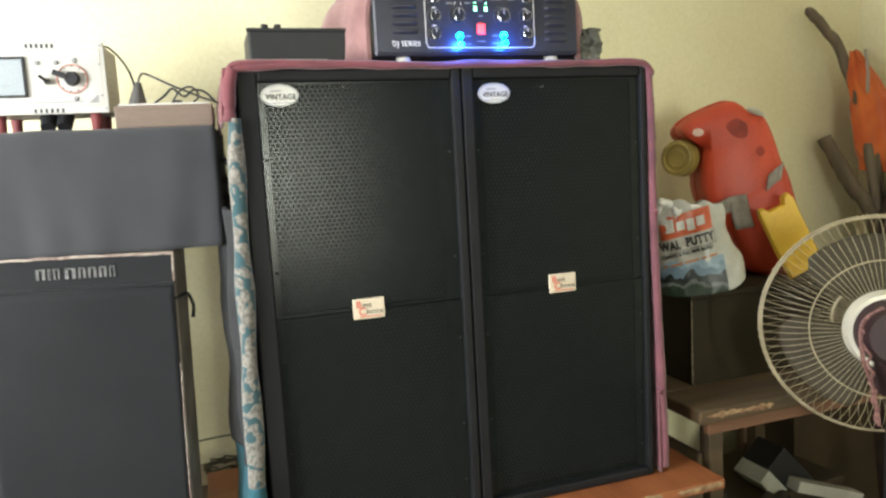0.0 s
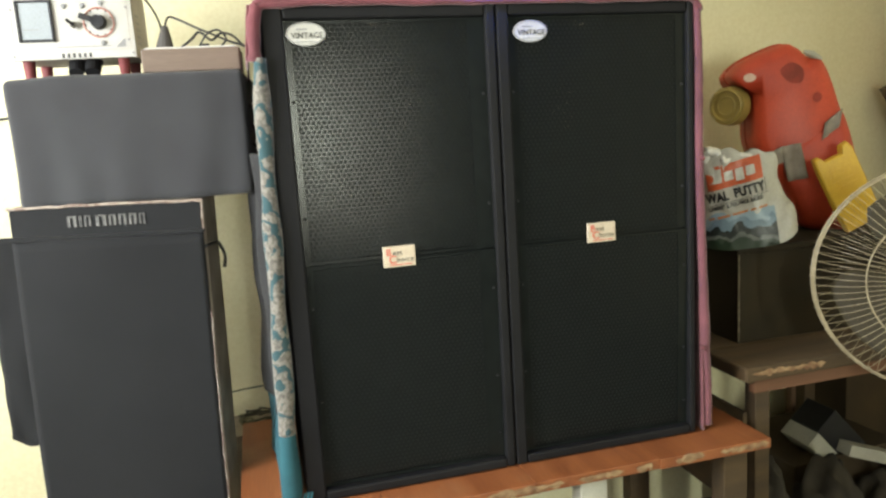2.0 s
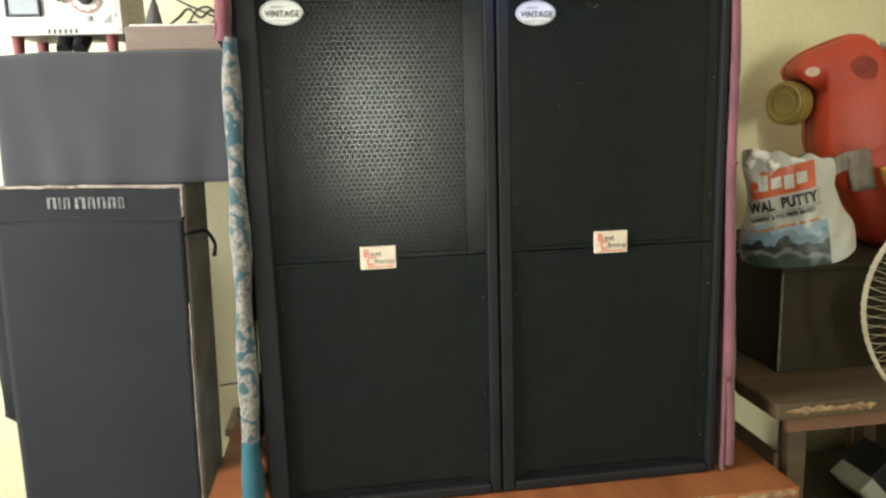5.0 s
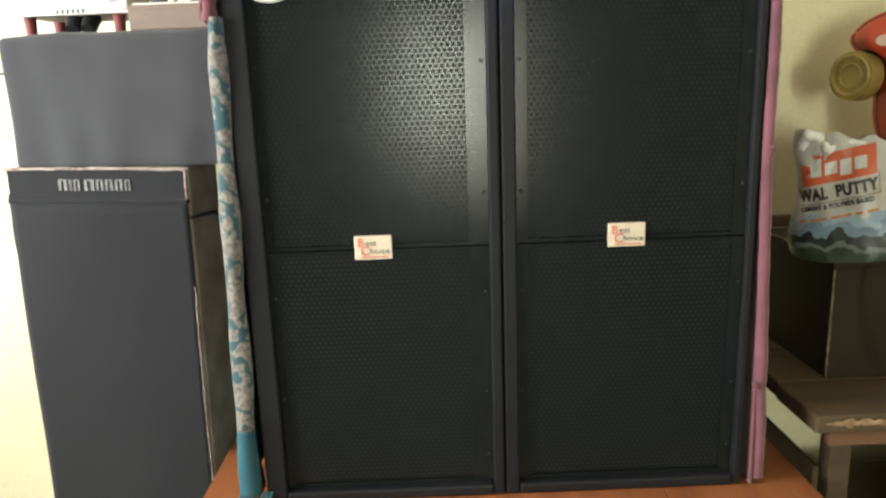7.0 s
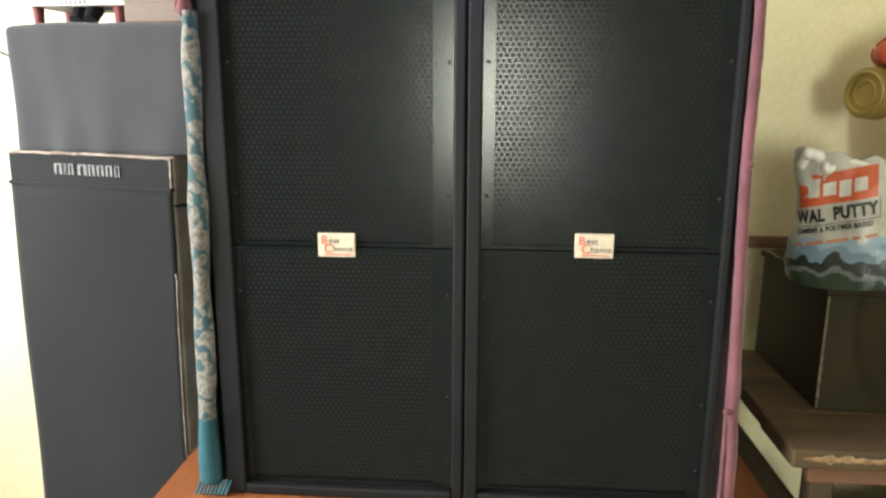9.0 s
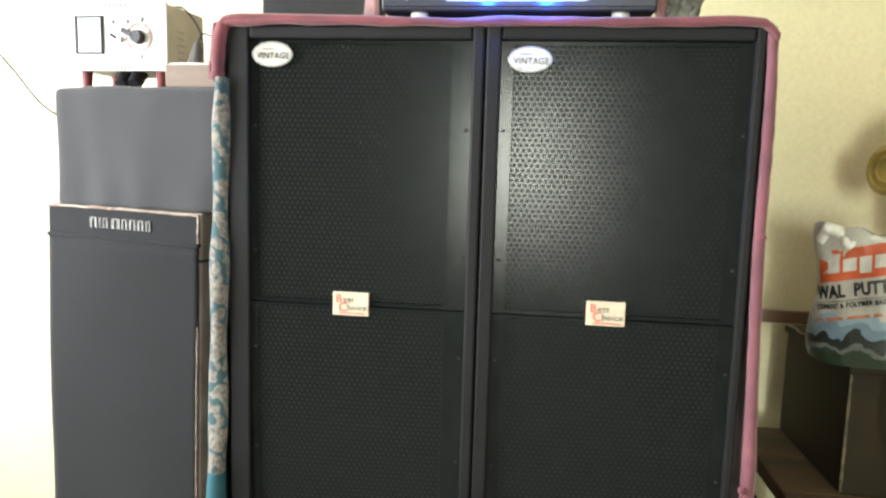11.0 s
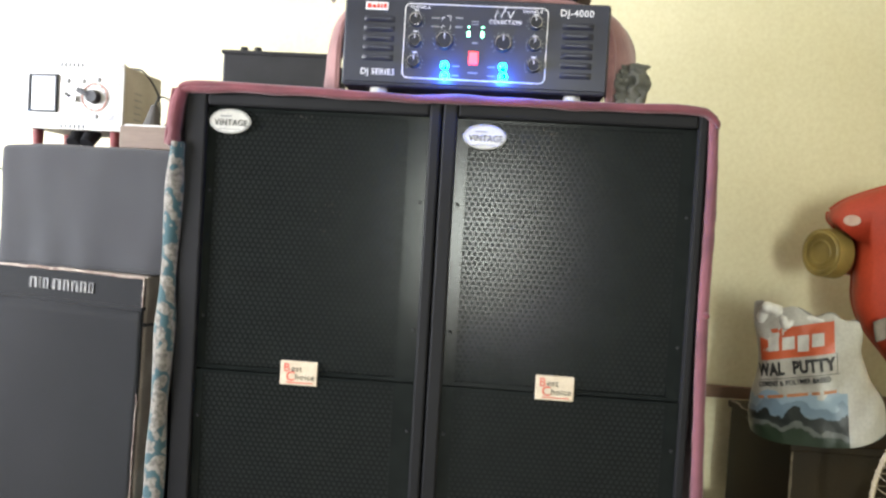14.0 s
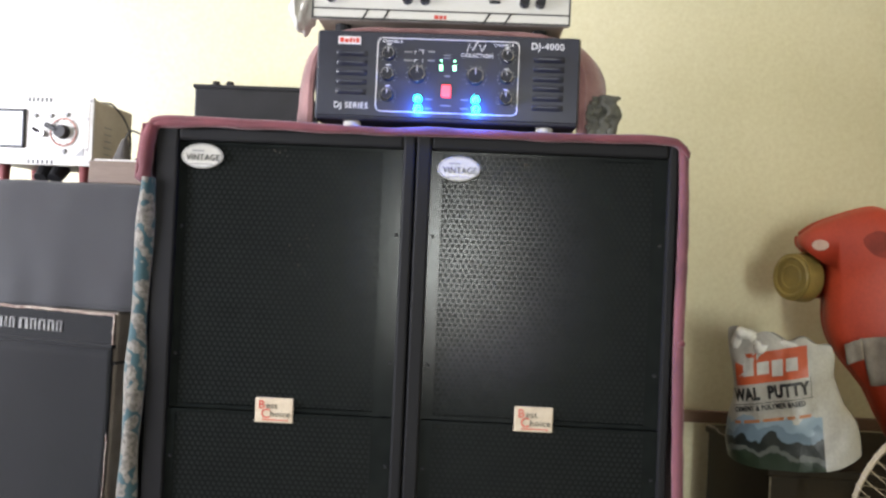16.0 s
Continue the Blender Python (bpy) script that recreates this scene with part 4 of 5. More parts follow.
part("flex", tube(smooth_line([(-0.066, 0.07, 0.12), (-0.060, 0.075, 0.142), (-0.045, 0.08, 0.148), (0.02, 0.07, 0.115), (0.09, 0.06, 0.082), (0.15, 0.05, 0.05), (0.165, 0.06, -0.04)], 8), 0.003, 6), M_CABLE, pl)
part("loose_wire", tube(smooth_line([(-0.03, 0.05, 0.064), (0.0, 0.045, 0.085), (0.022, 0.05, 0.104), (0.05, 0.05, 0.083), (0.075, 0.055, 0.100), (0.105, 0.06, 0.094), (0.13, 0.06, 0.066)], 8), 0.0032, 6), M_CABLE, eb)
part("loose_wire", tube(smooth_line([(0.015, 0.06, 0.064), (0.04, 0.05, 0.098), (0.07, 0.05, 0.108), (0.088, 0.055, 0.085), (0.07, 0.06, 0.066)], 8), 0.0028, 6), M_CABLE, eb)
part("switch", box(0.02, 0.045, 0.03, 0.06, 0.063, 0.072, bevel=0.002), M_BLKPLASTIC, eb)

# ---- loose cables ----
cable = thing("stabiliser_cable", (-0.87, 0.40, 1.673), "black mains cable looping from the stabiliser", "cable")
part("flex", tube(smooth_line([(-0.20, 0.02, 0.235), (-0.02, 0.0, 0.232), (0.02, -0.005, 0.218), (0.055, 0.0, 0.165), (0.068, -0.01, 0.10), (0.062, -0.03, 0.04), (0.045, -0.02, 0.006)], 8), 0.003, 6), M_CABLE, cable)
wl = thing("wall_cable", (-1.55, 0.82, 1.375), "thin dark cable sagging along the cream wall", "cable")
part("flex", tube(smooth_line([(-0.32, 0.0, 0.55), (-0.18, 0.0, 0.42), (-0.06, -0.01, 0.29), (0.05, -0.02, 0.235), (0.18, -0.03, 0.225), (0.30, -0.05, 0.235)], 8), 0.004, 6), M_CABLE, wl)
w2 = thing("side_cable", (-0.75, 0.5, 0.70), "thin green cable stretched beside the old loudspeaker", "cable")
part("flex", tube(smooth_line([(0.0, 0.05, 0.0), (0.05, 0.0, 0.022), (0.16, -0.1, 0.06)], 8), 0.0028, 6), mat("green_flex", (0.05, 0.07, 0.04), rough=0.6, bump=0), w2)
crate = thing("wooden_crate", (-0.665, 0.62, ZF), "dark brown wooden crate behind the platform", "crate")
part("side", box(-0.09, 0.11, 0.01, 0.18, 0.0, 0.70, bevel=0.004), M_BROWNSIDE, crate)
part("lid", box(-0.10, 0.12, 0.0, 0.19, 0.70, 0.725, bevel=0.004), M_BROWNSIDE, crate)
coil = thing("cable_coil", (-0.665, 0.70, 0.525), "coil of thin cable lying on the crate", "cable")
part("loops", tube([(0.06 * math.cos(a / 8) + 0.01 * math.sin(a), 0.055 * math.sin(a / 8), 0.01 + 0.028 * a / 200 + 0.004 * math.sin(a * 0.9)) for a in range(200)], 0.0035, 5), mat("olive_flex", (0.09, 0.085, 0.05), rough=0.6, bump=0), coil)

# ---- the bench and what stands on it ----
BT = 0.728
bench = thing("wooden_bench", (0.0, 0.0, ZF), "old weathered timber bench with chipped edge and a back rail", "bench")
bh = BT - ZF
for i, (y0, y1) in enumerate(((0.0, 0.20), (0.205, 0.43), (0.435, 0.66))):
    part("plank", box(0.748 + 0.006 * (i % 2), 1.85, y0, y1, bh - 0.045, bh, bevel=0.006), M_TIMBER, bench)
part("torn_edge", torn(0.77, 1.03, -0.001, bh - 0.018, 31.0), M_CHIP, bench, "splintered pale edge", solid=0.002)
part("apron", box(0.80, 1.80, 0.03, 0.055, bh - 0.095, bh - 0.046, bevel=0.003), mat("reddish_timber", (0.16, 0.072, 0.034), (0.10, 0.047, 0.024), rough=0.7, scale=8, stretch=(0.2, 2, 2), bump=0.4), bench, "reddish timber apron")
part("side_apron", box(0.78, 0.80, 0.03, 0.62, bh - 0.062, bh - 0.046, bevel=0.003), M_TIMBER, bench)
for x, y in ((0.835, 0.06), (1.75, 0.06), (1.52, 0.62), (1.78, 0.62)):
    part("leg", box(x - 0.026, x + 0.026, y - 0.026, y + 0.026, 0, bh - 0.046, bevel=0.004), M_TIMBER, bench)
part("side_stretcher", box(0.785, 0.80, 0.06, 0.62, bh - 0.50, bh - 0.165, bevel=0.003), M_TIMBER, bench)
for x in (1.62, 1.86):
    part("back_post", box(x - 0.03, x + 0.03, 0.775, 0.81, 0, 1.055 - ZF, bevel=0.003), M_WALLBAR, bench)
part("back_rail", box(0.62, 1.9, 0.755, 0.775, 1.030 - ZF, 1.068 - ZF, bevel=0.003), M_WALLBAR, bench, "brown wooden back rail along the wall")

bx = thing("black_box", (0.885, 0.215, BT), "blackened board box with scuffed corners, standing on the bench", "box", turn=0)
part("body", box(0.0, 0.74, 0.0, 0.43, 0.0, 0.308, bevel=0.004), M_BOX, bx)
part("lid", box(-0.008, 0.748, -0.008, 0.438, 0.300, 0.322, bevel=0.005), M_BOX, bx)
bm = tube([(0.0, -0.001, 0.298 - 0.29 * i / 30) for i in range(31)], lambda t: 0.0025 + 0.009 * max(0, noise.noise(Vector((t * 13, 2, 1)))), 6)
part("worn_corner", bm, mat("scuffed_board_corner", (0.20, 0.165, 0.11), (0.06, 0.05, 0.03), rough=0.9, scale=50, bump=0.5), bx, "scuffed pale corner")
part("worn_corner", tube([(0.0 + 0.004 * math.sin(i), 0.0 + 0.42 * i / 30, 0.322) for i in range(31)], lambda t: 0.002 + 0.003 * max(0, noise.noise(Vector((t * 9, 7, 1)))), 6), M_TAPE, bx)

# ---- the bag of putty ----
bag = thing("putty_bag", (0.954, 0.262, BT + 0.322), "crumpled white plastic putty bag with orange and blue print", "bag", turn=-32, tilt=(0, -7))
bag.matrix_basis = bag.matrix_basis @ Matrix.Diagonal((0.84, 1.05, 1.0, 1))
BGH = 0.312


def bag_w(v):
    return 0.140 + 0.030 * (1 - v) - 0.012 * v * v + 0.010 * math.sin(v * 8)


def bag_front(x, z):
    v = min(max(z / BGH, 0), 1)
    k = min(abs(x) / (bag_w(v) * (1 + (0.09 * (1 - v) if x > 0 else 0.0))), 0.999)
    d = (0.085 * (1 - 0.68 * v * v)) * (1 - k ** 3.2) ** 0.6
    return -d + wob(x, z, 1, 14, 0.010) + wob(x, z, 5, 38, 0.0036)


def bag_fn(u, v):
    a = 2 * math.pi * u
    z = BGH * v
    x = bag_w(v) * math.copysign(abs(math.cos(a)) ** 0.8, math.cos(a))
    f = bag_front(x * (1 + (0.09 * (1 - v) if x > 0 else 0.0)), z)
    y = f if math.sin(a) < 0 else -f * 0.9
    top = 0.025 * (x / 0.13) * v ** 4 + (0.018 * noise.noise(Vector((x * 22, y * 10, 0)))) * v ** 6
    x *= 1 + (0.09 * (1 - v) if x > 0 else 0.0)
    return (x + wob(z, x, 2, 16, 0.006), y, max(0.0, z - top + (0.012 * abs(x / 0.15) ** 4 * (1 - v))))


def printed():
    m = mat("printed_white_plastic", (0.44, 0.43, 0.385), (0.34, 0.325, 0.28), rough=0.38, scale=10, fine=160, bump=0.35)
    n, l = m.node_tree.nodes, m.node_tree.links
    b = n["Principled BSDF"]
    base = b.inputs["Base Color"].links[0].from_socket
    tc, sx, ns, ad = n.new("ShaderNodeTexCoord"), n.new("ShaderNodeSeparateXYZ"), n.new("ShaderNodeTexNoise"), n.new("ShaderNodeMath")
    l.new(tc.outputs["Object"], sx.inputs[0])
    l.new(tc.outputs["Object"], ns.inputs["Vector"])
    ns.inputs["Scale"].default_value, ns.inputs["Detail"].default_value = 14, 5
    ad.operation, ad.inputs[1].default_value = "MULTIPLY_ADD", 0.10
    l.new(ns.outputs["Fac"], ad.inputs[0])
    l.new(sx.outputs["Z"], ad.inputs[2])
    mr = n.new("ShaderNodeMapRange")
    mr.inputs["From Min"].default_value, mr.inputs["From Max"].default_value = 0.05, BGH * U + 0.05
    l.new(ad.outputs[0], mr.inputs["Value"])
    r = n.new("ShaderNodeValToRGB")
    r.color_ramp.interpolation = "CONSTANT"
    e = r.color_ramp.elements
    e[0].position, e[0].color = 0.0, (0.02, 0.035, 0.02, 1)
    e[1].position, e[1].color = 0.10, (0.10, 0.11, 0.10, 1)
    for p, c in ((0.15, (0.015, 0.02, 0.018, 1)), (0.235, (0.14, 0.20, 0.25, 1)), (0.29, (0.22, 0.30, 0.36, 1)), (0.36, (0.52, 0.50, 0.45, 1))):
        k = e.new(p)
        k.color = c
    l.new(mr.outputs[0], r.inputs["Fac"])
    lim = n.new("ShaderNodeMath")
    lim.operation, lim.inputs[1].default_value = "LESS_THAN", 0.36
    l.new(mr.outputs[0], lim.inputs[0])
    side = n.new("ShaderNodeMath")
    side.operation, side.inputs[1].default_value = "LESS_THAN", 0.088
    l.new(sx.outputs["X"], side.inputs[0])
    both = n.new("ShaderNodeMath")
    both.operation = "MULTIPLY"
    l.new(lim.outputs[0], both.inputs[0])
    l.new(side.outputs[0], both.inputs[1])
    mx_ = n.new("ShaderNodeMix")
    mx_.data_type = "RGBA"
    l.new(both.outputs[0], mx_.inputs["Factor"])
    l.new(base, mx_.inputs["A"])
    l.new(r.outputs["Color"], mx_.inputs["B"])
    l.new(mx_.outputs["Result"], b.inputs["Base Color"])
    return m


sack = part("sack", sheet(bag_fn, 72, 40), printed(), bag, smooth=True)


PX, RISE = -0.026, 0.12        # the print sits off the middle and climbs to one side


def on_bag(x0, x1, z0, z1, lift=0.0016):
    def fn(u, v):
        x = x0 + (x1 - x0) * u + PX
        z = z0 + (z1 - z0) * v + RISE * x
        return (x, bag_front(x, z) - lift, z)
    return sheet(fn, 24, 8)


def bag_words(text, x, z, size, wide, fat):
    return words(text, x + PX, z + RISE * (x + PX), size, wide=wide, fat=fat, turn=-math.degrees(math.atan(RISE)), on=bag_front)


M_ORPRINT = mat("orange_red_print", (0.50, 0.10, 0.035), (0.40, 0.075, 0.025), rough=0.4, scale=12, bump=0.2)
part("orange_panel", on_bag(-0.095, 0.105, 0.208, 0.282), M_ORPRINT, sack, "orange-red printed panel", smooth=True)
for x0, x1, z0, z1 in ((-0.070, -0.040, 0.228, 0.272), (-0.031, 0.002, 0.228, 0.258), (0.010, 0.040, 0.220, 0.258), (0.048, 0.080, 0.228, 0.258)):
    part("brand_mark", on_bag(x0, x1, z0, z1, 0.003), M_BADGE, sack, "plain white mark", smooth=True)
part("lettering", bag_words("WAL  PUTTY", 0.0, 0.183, 0.040, 0.86, 0.0018), M_INK, sack)
part("lettering", bag_words("CEMENT & POLYMER BASED", -0.004, 0.150, 0.0165, 0.90, 0.0005), M_INK, sack)
part("rule", on_bag(-0.12, 0.115, 0.1605, 0.162), M_INK, sack)
part("rule", on_bag(0.1085, 0.110, 0.162, 0.208), M_INK, sack)
for x0, x1 in ((-0.105, -0.085), (-0.075, -0.03), (-0.02, 0.035), (0.045, 0.065), (0.075, 0.105)):
    part("small_lettering", on_bag(x0, x1, 0.117, 0.124), mat("orange_small_print", (0.5, 0.2, 0.08), rough=0.5, bump=0), sack)
fold = bmesh.new()
add_tube(fold, smooth_line([(-0.115, -0.005, BGH - 0.02), (-0.10, -0.03, BGH + 0.012), (-0.06, -0.02, BGH - 0.004), (-0.045, -0.035, BGH - 0.03), (0.0, -0.02, BGH - 0.016), (0.06, -0.022, BGH - 0.03), (0.115, -0.01, BGH - 0.045)], 8), lambda t: 0.018 * (1 - 0.6 * t) + 0.006 * noise.noise(Vector((t * 12, 0, 0))), 8)
part("rolled_mouth", fold, mat("white_plastic_film", (0.68, 0.67, 0.62), (0.55, 0.53, 0.48), rough=0.35, scale=20, bump=0.3), bag, "rolled-down white plastic mouth", smooth=True)

# ---- the red jerrycan ----
can = thing("jerrycan", (1.215, 0.377, BT + 0.322), "scuffed red plastic jerrycan leaning on the wall, patched with grey tape", "jerrycan", turn=-22)
SLIM = Matrix.Diagonal((0.79, 1.0, 0.985, 1))
can.matrix_basis = can.matrix_basis @ SLIM
ol = smooth_line([(v[0], v[1], 0) for v in ((-0.232, 0.588), (-0.17, 0.625), (-0.02, 0.668), (0.045, 0.652), (0.085, 0.622), (0.142, 0.612), (0.185, 0.545), (0.222, 0.455), (0.285, 0.29), (0.33, 0.09), (0.30, 0.0), (0.12, 0.0), (0.06, 0.05), (-0.01, 0.16), (-0.105, 0.26), (-0.142, 0.33), (-0.148, 0.41), (-0.152, 0.515), (-0.205, 0.535), (-0.238, 0.56))], 5, True)
body = part("body", slab([(p.x, p.y) for p in ol], 0.24, round_=0.055), M_RED, can, smooth=True)
CAP = SLIM.inverted() @ pose(-0.202 * U, 0.045 * U, 0.458 * U, 0, 0, -40)
cap = part("cap", cyl((0, 0, 0), (0.002, 0.055, 0), 0.066, 0.071, n=40), M_CAP, can, "olive-yellow screw cap", at=CAP)
part("cap_ring", tube([(0.054 * math.cos(a / 16 * math.pi), -0.002, 0.054 * math.sin(a / 16 * math.pi)) for a in range(32)], 0.006, 6, True), M_CAP, cap)
part("cap_ring", tube([(0.032 * math.cos(a / 16 * math.pi), -0.002, 0.032 * math.sin(a / 16 * math.pi)) for a in range(32)], 0.004, 6, True), M_CAP, cap)
part("neck", cyl((0, 0.054, 0), (0.0, 0.16, 0), 0.050, 0.062, n=30), M_RED, can, at=CAP)
part("grip_hole", cyl((0.110, -0.003, 0.475), (0.110, 0.02, 0.475), 0.018, 0.013, n=20), M_REDDIRT, can, "dark round hole")
part("grime", slab([(p.x, p.y) for p in smooth_line([(-0.045, 0.575, 0), (0.0, 0.60, 0), (0.05, 0.575, 0), (0.045, 0.53, 0), (-0.01, 0.535, 0)], 5, True)], 0.003), M_REDDIRT, can, "dark smudge of grime", at=pose(0, -0.0015 * U, 0))
part("worn_spot", slab(ellipse(-0.172, 0.557, 0.026, 0.015, 0, 0, 20), 0.003), mat("pale_worn_plastic", (0.55, 0.42, 0.34), (0.48, 0.30, 0.24), rough=0.6, scale=30), can, "pale worn spot", at=pose(0, -0.0018 * U, 0))
lower = smooth_line([(v[0], v[1], 0) for v in ((-0.085, 0.285), (0.02, 0.335), (0.12, 0.385), (0.205, 0.43), (0.235, 0.42), (0.290, 0.285), (0.335, 0.09), (0.305, 0.002), (0.11, 0.002), (0.05, 0.06), (-0.02, 0.18))], 5, True)
part("shoulder", slab([(p.x, p.y) for p in lower], 0.256, round_=0.05), M_RED, can, "thicker lower half of the can", smooth=True, at=pose(0, -0.006 * U, 0))
part("seam", tube([(p.x * 1.004, 0.12, p.y * 1.004) for p in ol if p.y > 0.06], 0.005, 6), M_RED, can, smooth=True)
part("tape", sheet(lambda u, v: (-0.045 + 0.085 * u + 0.035 * (1 - v), -0.0095 - 0.004 * math.sin(u * 9), 0.185 + 0.125 * v + 0.01 * u), 8, 8), M_TAPE, can, "strip of grey tape", smooth=True, solid=0.003)
part("tape", sheet(lambda u, v: (-0.09 + 0.05 * u + 0.01 * (1 - v), -0.0105 - 0.003 * math.sin(u * 9), 0.235 + 0.055 * v + 0.02 * u), 8, 8), M_TAPE, can, "strip of grey tape", smooth=True, solid=0.003)
part("tape", sheet(lambda u, v: (0.130 + 0.07 * u + 0.01 * v, -0.0095 - 0.003 * math.sin(u * 9), 0.325 + 0.060 * v + 0.045 * u), 8, 8), M_TAPE, can, "strip of grey tape", smooth=True, solid=0.003)
part("worn_rim", tube(smooth_line([(0.065, 0.028, 0.634), (0.10, 0.024, 0.622), (0.138, 0.030, 0.606)], 5), lambda t: 0.013 - 0.012 * abs(t - 0.5), 8), M_OFFWHITE, can, "pale worn rim", smooth=True)

# ---- the yellow can ----
yel = thing("yellow_can", (1.396, 0.205, BT + 0.318), "yellow plastic can leaning against the red jerrycan", "can", turn=-22, tilt=(0, -24))
yel.matrix_basis = yel.matrix_basis @ Matrix.Diagonal((0.78, 1, 0.95, 1))
part("body", slab([(-0.074, 0.035), (-0.082, 0.10), (-0.085, 0.30), (-0.080, 0.328), (-0.058, 0.330), (-0.046, 0.309), (0.036, 0.309), (0.048, 0.338), (0.072, 0.342), (0.084, 0.318), (0.084, 0.10), (0.078, 0.045)], 0.042, round_=0.010), M_YELLOW, yel)
for k in range(4):
    part("moulded_line", box(-0.055, 0.055, -0.0015, 0.002, 0.265 - 0.022 * k, 0.269 - 0.022 * k), M_YELLOW, yel)

# ---- the standing fan, seen from behind ----
FC = (1.188, -0.235, 0.999)
fan = thing("pedestal_fan", (FC[0], FC[1], ZF), "ivory wire-caged pedestal fan with dark motor, seen from behind", "fan", turn=-37)
fz = FC[2] - ZF
RC = 0.318
hub = Matrix.Translation((0, 0, fz)) @ pose(0, 0, 0, -4, 0, 0)
cage = part("rear_cage", moved(tube([(RC * math.cos(a / 48 * math.pi), 0.0, RC * math.sin(a / 48 * math.pi)) for a in range(96)], 0.0038, 8, True), hub), M_WIRE, fan, "ivory wire cage", smooth=True)
for rr, yy, th in ((RC * 0.985, -0.016, 0.003), (0.195, -0.098, 0.0021), (0.105, -0.104, 0.003)):
    part("ring", moved(tube([(rr * math.cos(a / 36 * math.pi), yy, rr * math.sin(a / 36 * math.pi)) for a in range(72)], th, 6, True), hub), M_WIRE, cage, smooth=True)
wire = tube(smooth_line([(0.085, -0.104, 0), (0.18, -0.101, 0), (0.245, -0.088, 0), (0.298, -0.045, 0), (RC + 0.004, 0.0, 0), (RC + 0.004, 0.016, 0)], 4), 0.0009, 4)
w0 = part("spoke", wire, M_WIRE, cage)
w0.matrix_basis = Matrix.Translation((0, 0, fz * U)) @ pose(0, 0, 0, -4, 0, 0)
NW = 84
for k in range(1, NW):
    o = w0.copy()
    scene.collection.objects.link(o)
    o.matrix_basis = Matrix.Translation((0, 0, fz * U)) @ pose(0, 0, 0, -4, 0, 0) @ pose(0, 0, 0, 0, 360 * k / NW, 0)
front = part("front_cage", moved(tube([(0.10 * math.cos(a / 24 * math.pi), 0.105, 0.10 * math.sin(a / 24 * math.pi)) for a in range(48)], 0.005, 6, True), hub), M_WIRE, fan, smooth=True)
fw = part("spoke", tube(smooth_line([(0.06, 0.106, 0), (0.18, 0.100, 0), (0.26, 0.085, 0), (0.305, 0.045, 0), (RC, 0.004, 0)], 4), 0.0008, 4), M_WIRE, front)
fw.matrix_basis = w0.matrix_basis.copy()
for k in range(1, 72):
    o = fw.copy()
    scene.collection.objects.link(o)
    o.matrix_basis = w0.matrix_basis @ pose(0, 0, 0, 0, 360 * k / 72 + 2, 0)
part("front_badge", moved(cyl((0, 0.10, 0), (0, 0.115, 0), 0.062, 0.055), hub), M_IVORY, front)
for k in range(3):
    bm = sheet(lambda u, v: ((0.05 + 0.215 * u) * math.cos((v - 0.5) * (0.7 + 0.85 * math.sin(u * 2.6))), 0.035 - 0.05 * (v - 0.5), (0.05 + 0.215 * u) * math.sin((v - 0.5) * (0.7 + 0.85 * math.sin(u * 2.6)))), 14, 12)
    part("blade", moved(bm, hub @ pose(0, 0, 0, 0, 120 * k + 20, 0)), M_BLADE, fan, "smoky translucent-looking blade", smooth=True, solid=0.003)
part("spindle", moved(cyl((0, -0.10, 0), (0, 0.07, 0), 0.05, 0.05), hub), M_IVORY, fan)
part("motor_collar", moved(cyl((0, -0.10, 0), (0, -0.145, 0), 0.112, 0.104, n=48), hub), M_IVORY, fan, "ivory collar round the motor")
part("motor_housing", moved(cyl((0, -0.14, 0), (0, -0.23, 0), 0.094, 0.070, n=40), hub), M_MOTOR, fan, "dark maroon motor housing")
part("vent", moved(box(-0.008, 0.008, -0.1475, -0.1440, -0.075, -0.068), hub), M_DARK, fan)
flex = part("flex", moved(tube(smooth_line([(-0.03, -0.20, 0.075), (-0.078, -0.19, 0.03), (-0.078, -0.19, -0.06), (-0.05, -0.17, -0.15), (-0.03, -0.15, -0.26)], 8), 0.006, 6), hub), M_TWIST, fan, "pinkish twisted flex hanging from the motor")
part("flex", moved(tube([(-0.078 + 0.035 * (i / 40) + 0.006 * math.cos(i * 0.9), -0.196 + 0.006 * math.sin(i * 0.9), 0.04 - 0.28 * i / 40) for i in range(41)], 0.0045, 5), hub), M_TWIST, fan)
part("neck", cyl((0, -0.10, fz - 0.16), (0, -0.16, fz - 0.05), 0.035, 0.045, n=24), M_MOTOR, fan)
part("pole", cyl((0.02, -0.10, 0.04), (0.02, -0.10, fz - 0.15), 0.022, 0.018, n=24), M_BLKPLASTIC, fan, "dark pole")
part("base", cyl((0, -0.10, 0), (0, -0.10, 0.045), 0.26, 0.22, n=48), M_BLKPLASTIC, fan, "round dark base")

# ---- sticks and the orange cloth in the corner ----
def stick(pts, r, label):
    s = thing("wooden_stick", (pts[0][0], pts[0][1], pts[0][2]), label, "stick", group="sticks leaning in the corner")
    o = Vector(pts[0])
    line = [p + Vector((wob(p.x, p.z, i, 3, 0.012), 0, 0)) for i, p in enumerate(smooth_line([Vector(p) - o for p in pts], 8))]
    part("shaft", tube(line, lambda t: r * (1 + 0.25 * noise.noise(Vector((t * 12, r * 90, 0)))), 9), M_BARK, s, smooth=True)
    return s


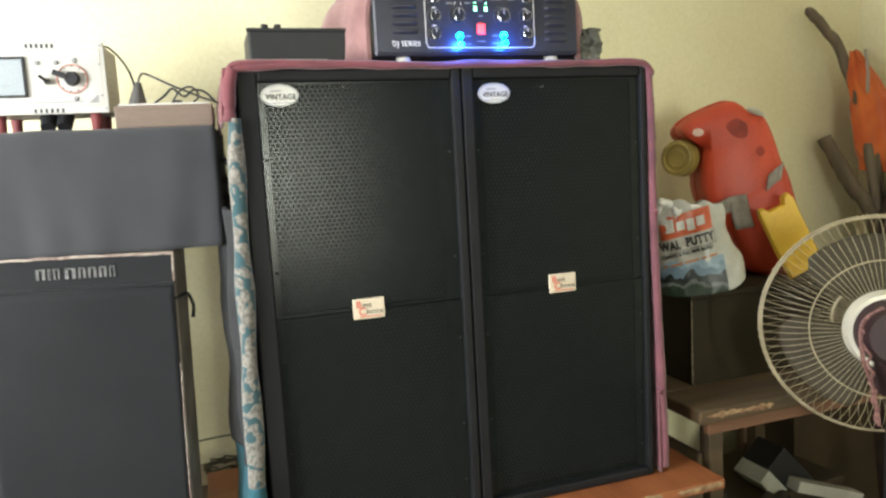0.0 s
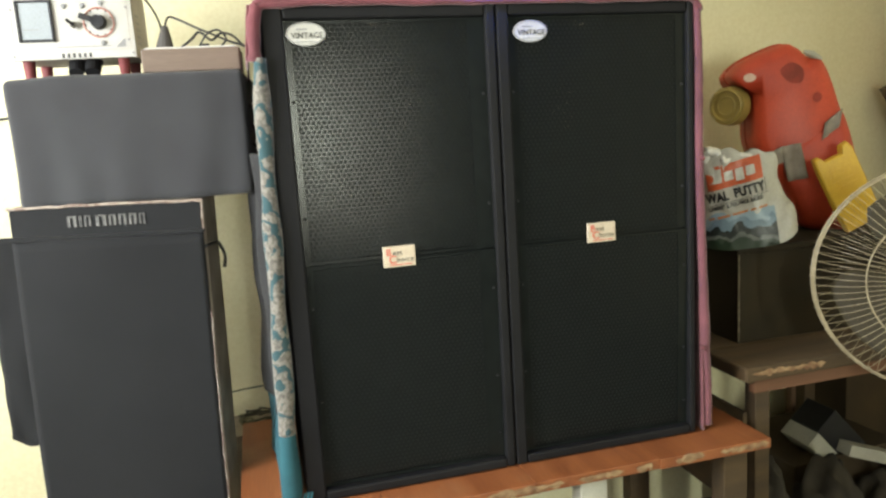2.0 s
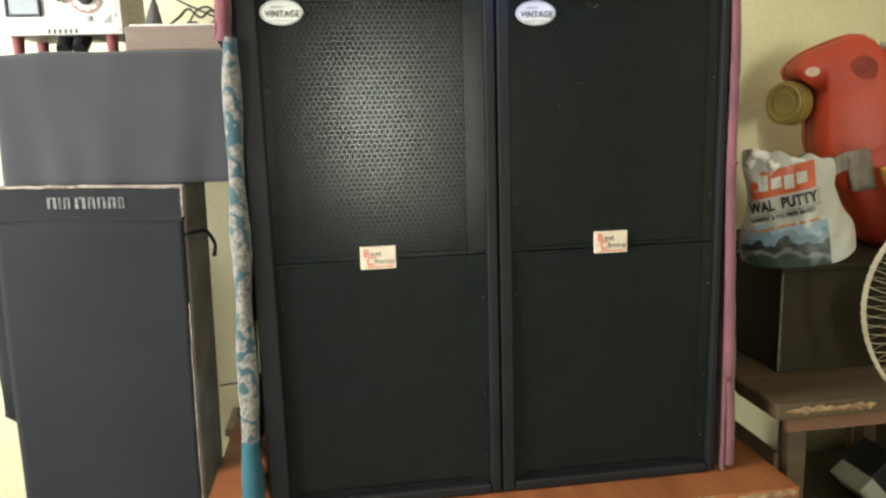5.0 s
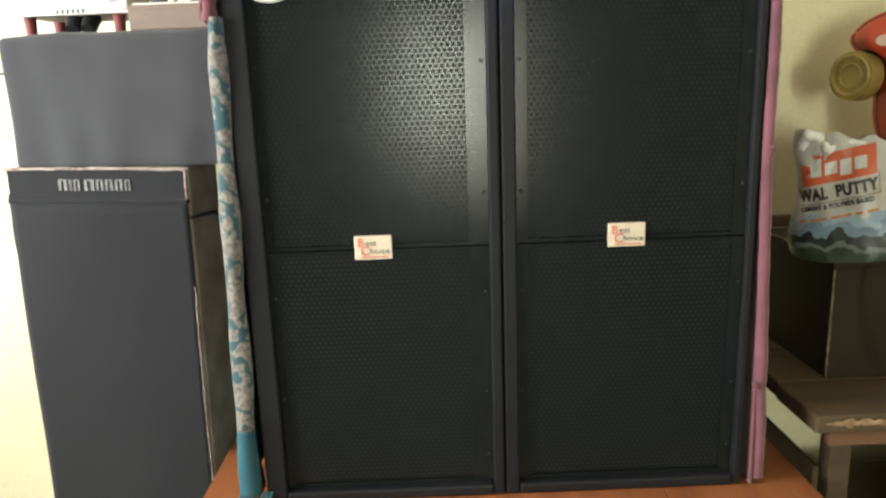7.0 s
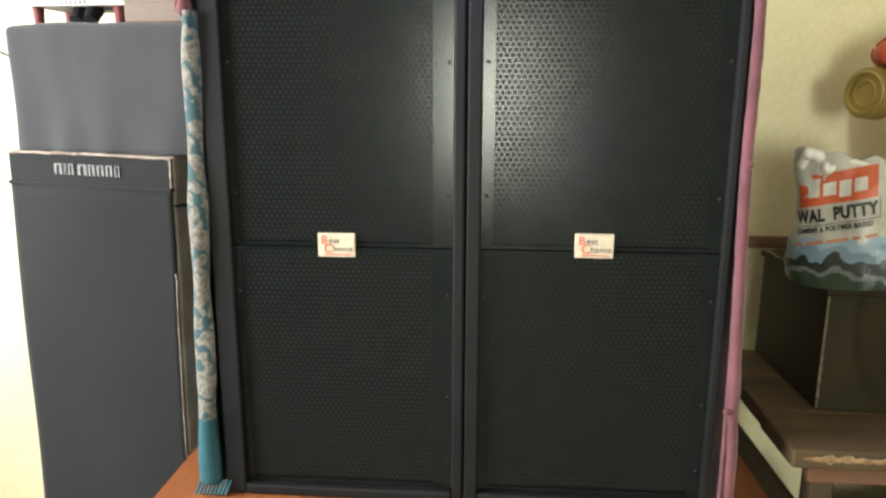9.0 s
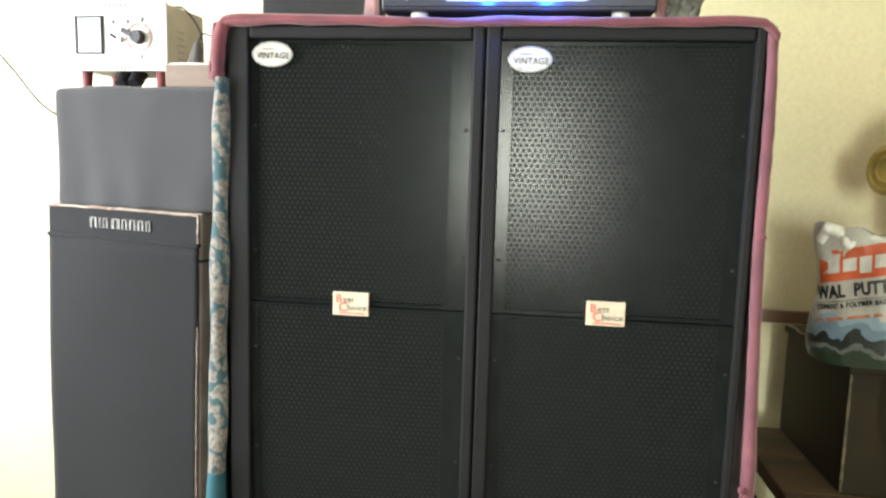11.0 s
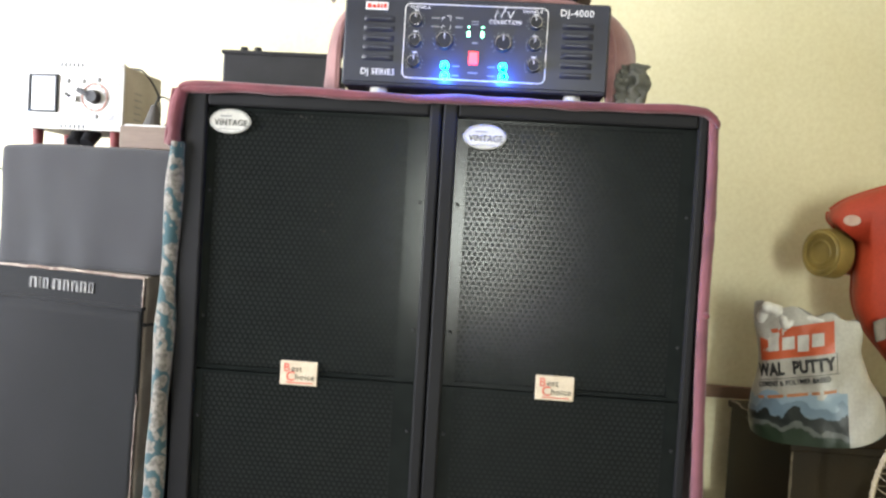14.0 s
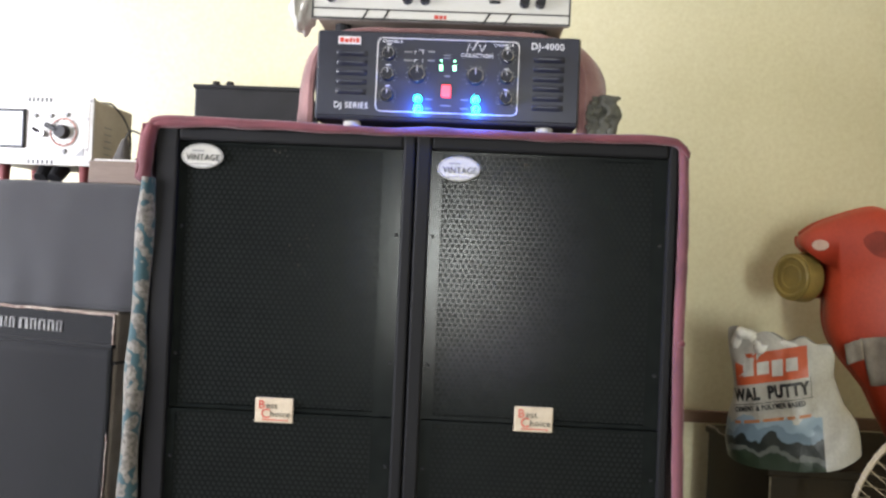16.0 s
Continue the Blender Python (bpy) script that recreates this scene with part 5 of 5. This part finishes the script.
stick([(2.22, 0.50, ZF), (2.20, 0.62, 1.2), (2.12, 0.72, 1.86), (2.02, 0.76, 2.05), (1.965, 0.78, 2.12)], 0.022, "long crooked grey-brown stick leaning against the wall")
stick([(2.26, 0.42, ZF), (2.20, 0.60, 1.05), (2.12, 0.70, 1.35), (2.035, 0.76, 1.56)], 0.033, "thick sawn-off branch leaning against the wall")
stick([(2.26, 0.55, ZF), (2.24, 0.62, 0.9), (2.22, 0.68, 1.55)], 0.030, "dark straight stick standing in the corner")
stick([(2.285, 0.38, ZF), (2.28, 0.50, 0.9), (2.275, 0.60, 1.5)], 0.028, "dark straight stick standing in the corner")
oc = thing("orange_cloth", (2.22, 0.66, 1.5), "bright orange cloth knotted and hanging from a stick", "cloth")


def orange_fn(u, v):
    a = 2 * math.pi * u
    z = 0.43 - 0.53 * v
    w = 0.014 + 0.095 * math.sin(min(1, v * 1.1) * math.pi * 0.8) + 0.012 * math.sin(a * 3 + v * 6) + 0.007 * math.sin(a * 9 - v * 11)
    cx = -0.100 + 0.160 * v + 0.03 * math.sin(v * 4)
    return (cx + w * math.cos(a) + wob(math.cos(a), math.sin(a), v * 4, 1.5, 0.016), 0.02 + 0.6 * w * math.sin(a), z + wob(u * 6, v * 6, 0, 1, 0.016))


part("folds", sheet(orange_fn, 48, 40), M_ORANGE, oc, smooth=True)
part("pale_edge", tube(smooth_line([(-0.085, -0.02, 0.43), (-0.105, -0.05, 0.34), (-0.115, -0.06, 0.24)], 6), 0.007, 6), M_TAPE, oc)
dc = thing("dark_sack", (2.215, 0.55, ZF), "dark brown sack slumped under the sticks", "sack")
bm = bmesh.new()
bmesh.ops.create_icosphere(bm, subdivisions=4, radius=1)
for v in bm.verts:
    v.co = Vector((v.co.x * 0.11, v.co.y * 0.14, (v.co.z * 0.78 + 0.78))) * (1 + wob(v.co.x, v.co.y, v.co.z, 2, 0.12))
    v.co.z = max(0, v.co.z)
part("folds", bm, mat("dark_brown_sacking", (0.055, 0.035, 0.022), (0.03, 0.018, 0.012), rough=0.95, scale=12, bump=0.5), dc, smooth=True)

# ---- clutter under the bench ----
def crate_box(name, at, size, m, label, turn=0.0, tilt=(0, 0)):
    t = thing(name, at, label, "box", turn=turn, tilt=tilt)
    w, d, h = size
    part("body", box(-w / 2, w / 2, -d / 2, d / 2, 0, h, bevel=0.004), m, t)
    part("flap", box(-w / 2 - 0.004, w / 2 + 0.004, -d / 2 - 0.004, d / 2 + 0.004, h - 0.02, h + 0.004, bevel=0.003), m, t)
    return t


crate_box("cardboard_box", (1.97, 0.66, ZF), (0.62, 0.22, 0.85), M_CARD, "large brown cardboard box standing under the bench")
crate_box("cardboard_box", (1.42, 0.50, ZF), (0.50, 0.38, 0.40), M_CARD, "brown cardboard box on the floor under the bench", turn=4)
ct = thing("carton", (1.365, 0.32, 0.20), "black and white carton tipped over under the bench", "carton", tilt=(0, 47))
part("body", box(-0.115, 0.10, 0.0, 0.14, 0.028, 0.135, bevel=0.004), M_BLKPLASTIC, ct)
part("side_panel", box(-0.112, 0.10, -0.004, 0.14, -0.035, 0.027, bevel=0.003), M_OFFWHITE, ct, "dirty white side")
wb = thing("white_board", (1.55, 0.26, 0.16), "narrow white board lying in the clutter", "board", tilt=(0, 20))
part("strip", box(-0.17, 0.17, 0, 0.06, 0, 0.045, bevel=0.003), M_OFFWHITE, wb)
for x, y, w, h in ((1.55, 0.24, 0.17, 0.165), (1.25, 0.20, 0.12, 0.22), (0.98, 0.20, 0.07, 0.25)):
    rg = thing("rag_heap", (x, y, ZF), "heap of dark brown rags on the floor under the bench", "rags", group="rag heaps under the bench")
    bm = bmesh.new()
    bmesh.ops.create_icosphere(bm, subdivisions=4, radius=1)
    for v in bm.verts:
        v.co = Vector((v.co.x * w, v.co.y * 0.10, v.co.z * h + h)) * (1 + wob(v.co.x + x, v.co.y, v.co.z, 2.4, 0.22))
        v.co.z = max(0, v.co.z)
    part("folds", bm, M_RAG, rg, smooth=True)
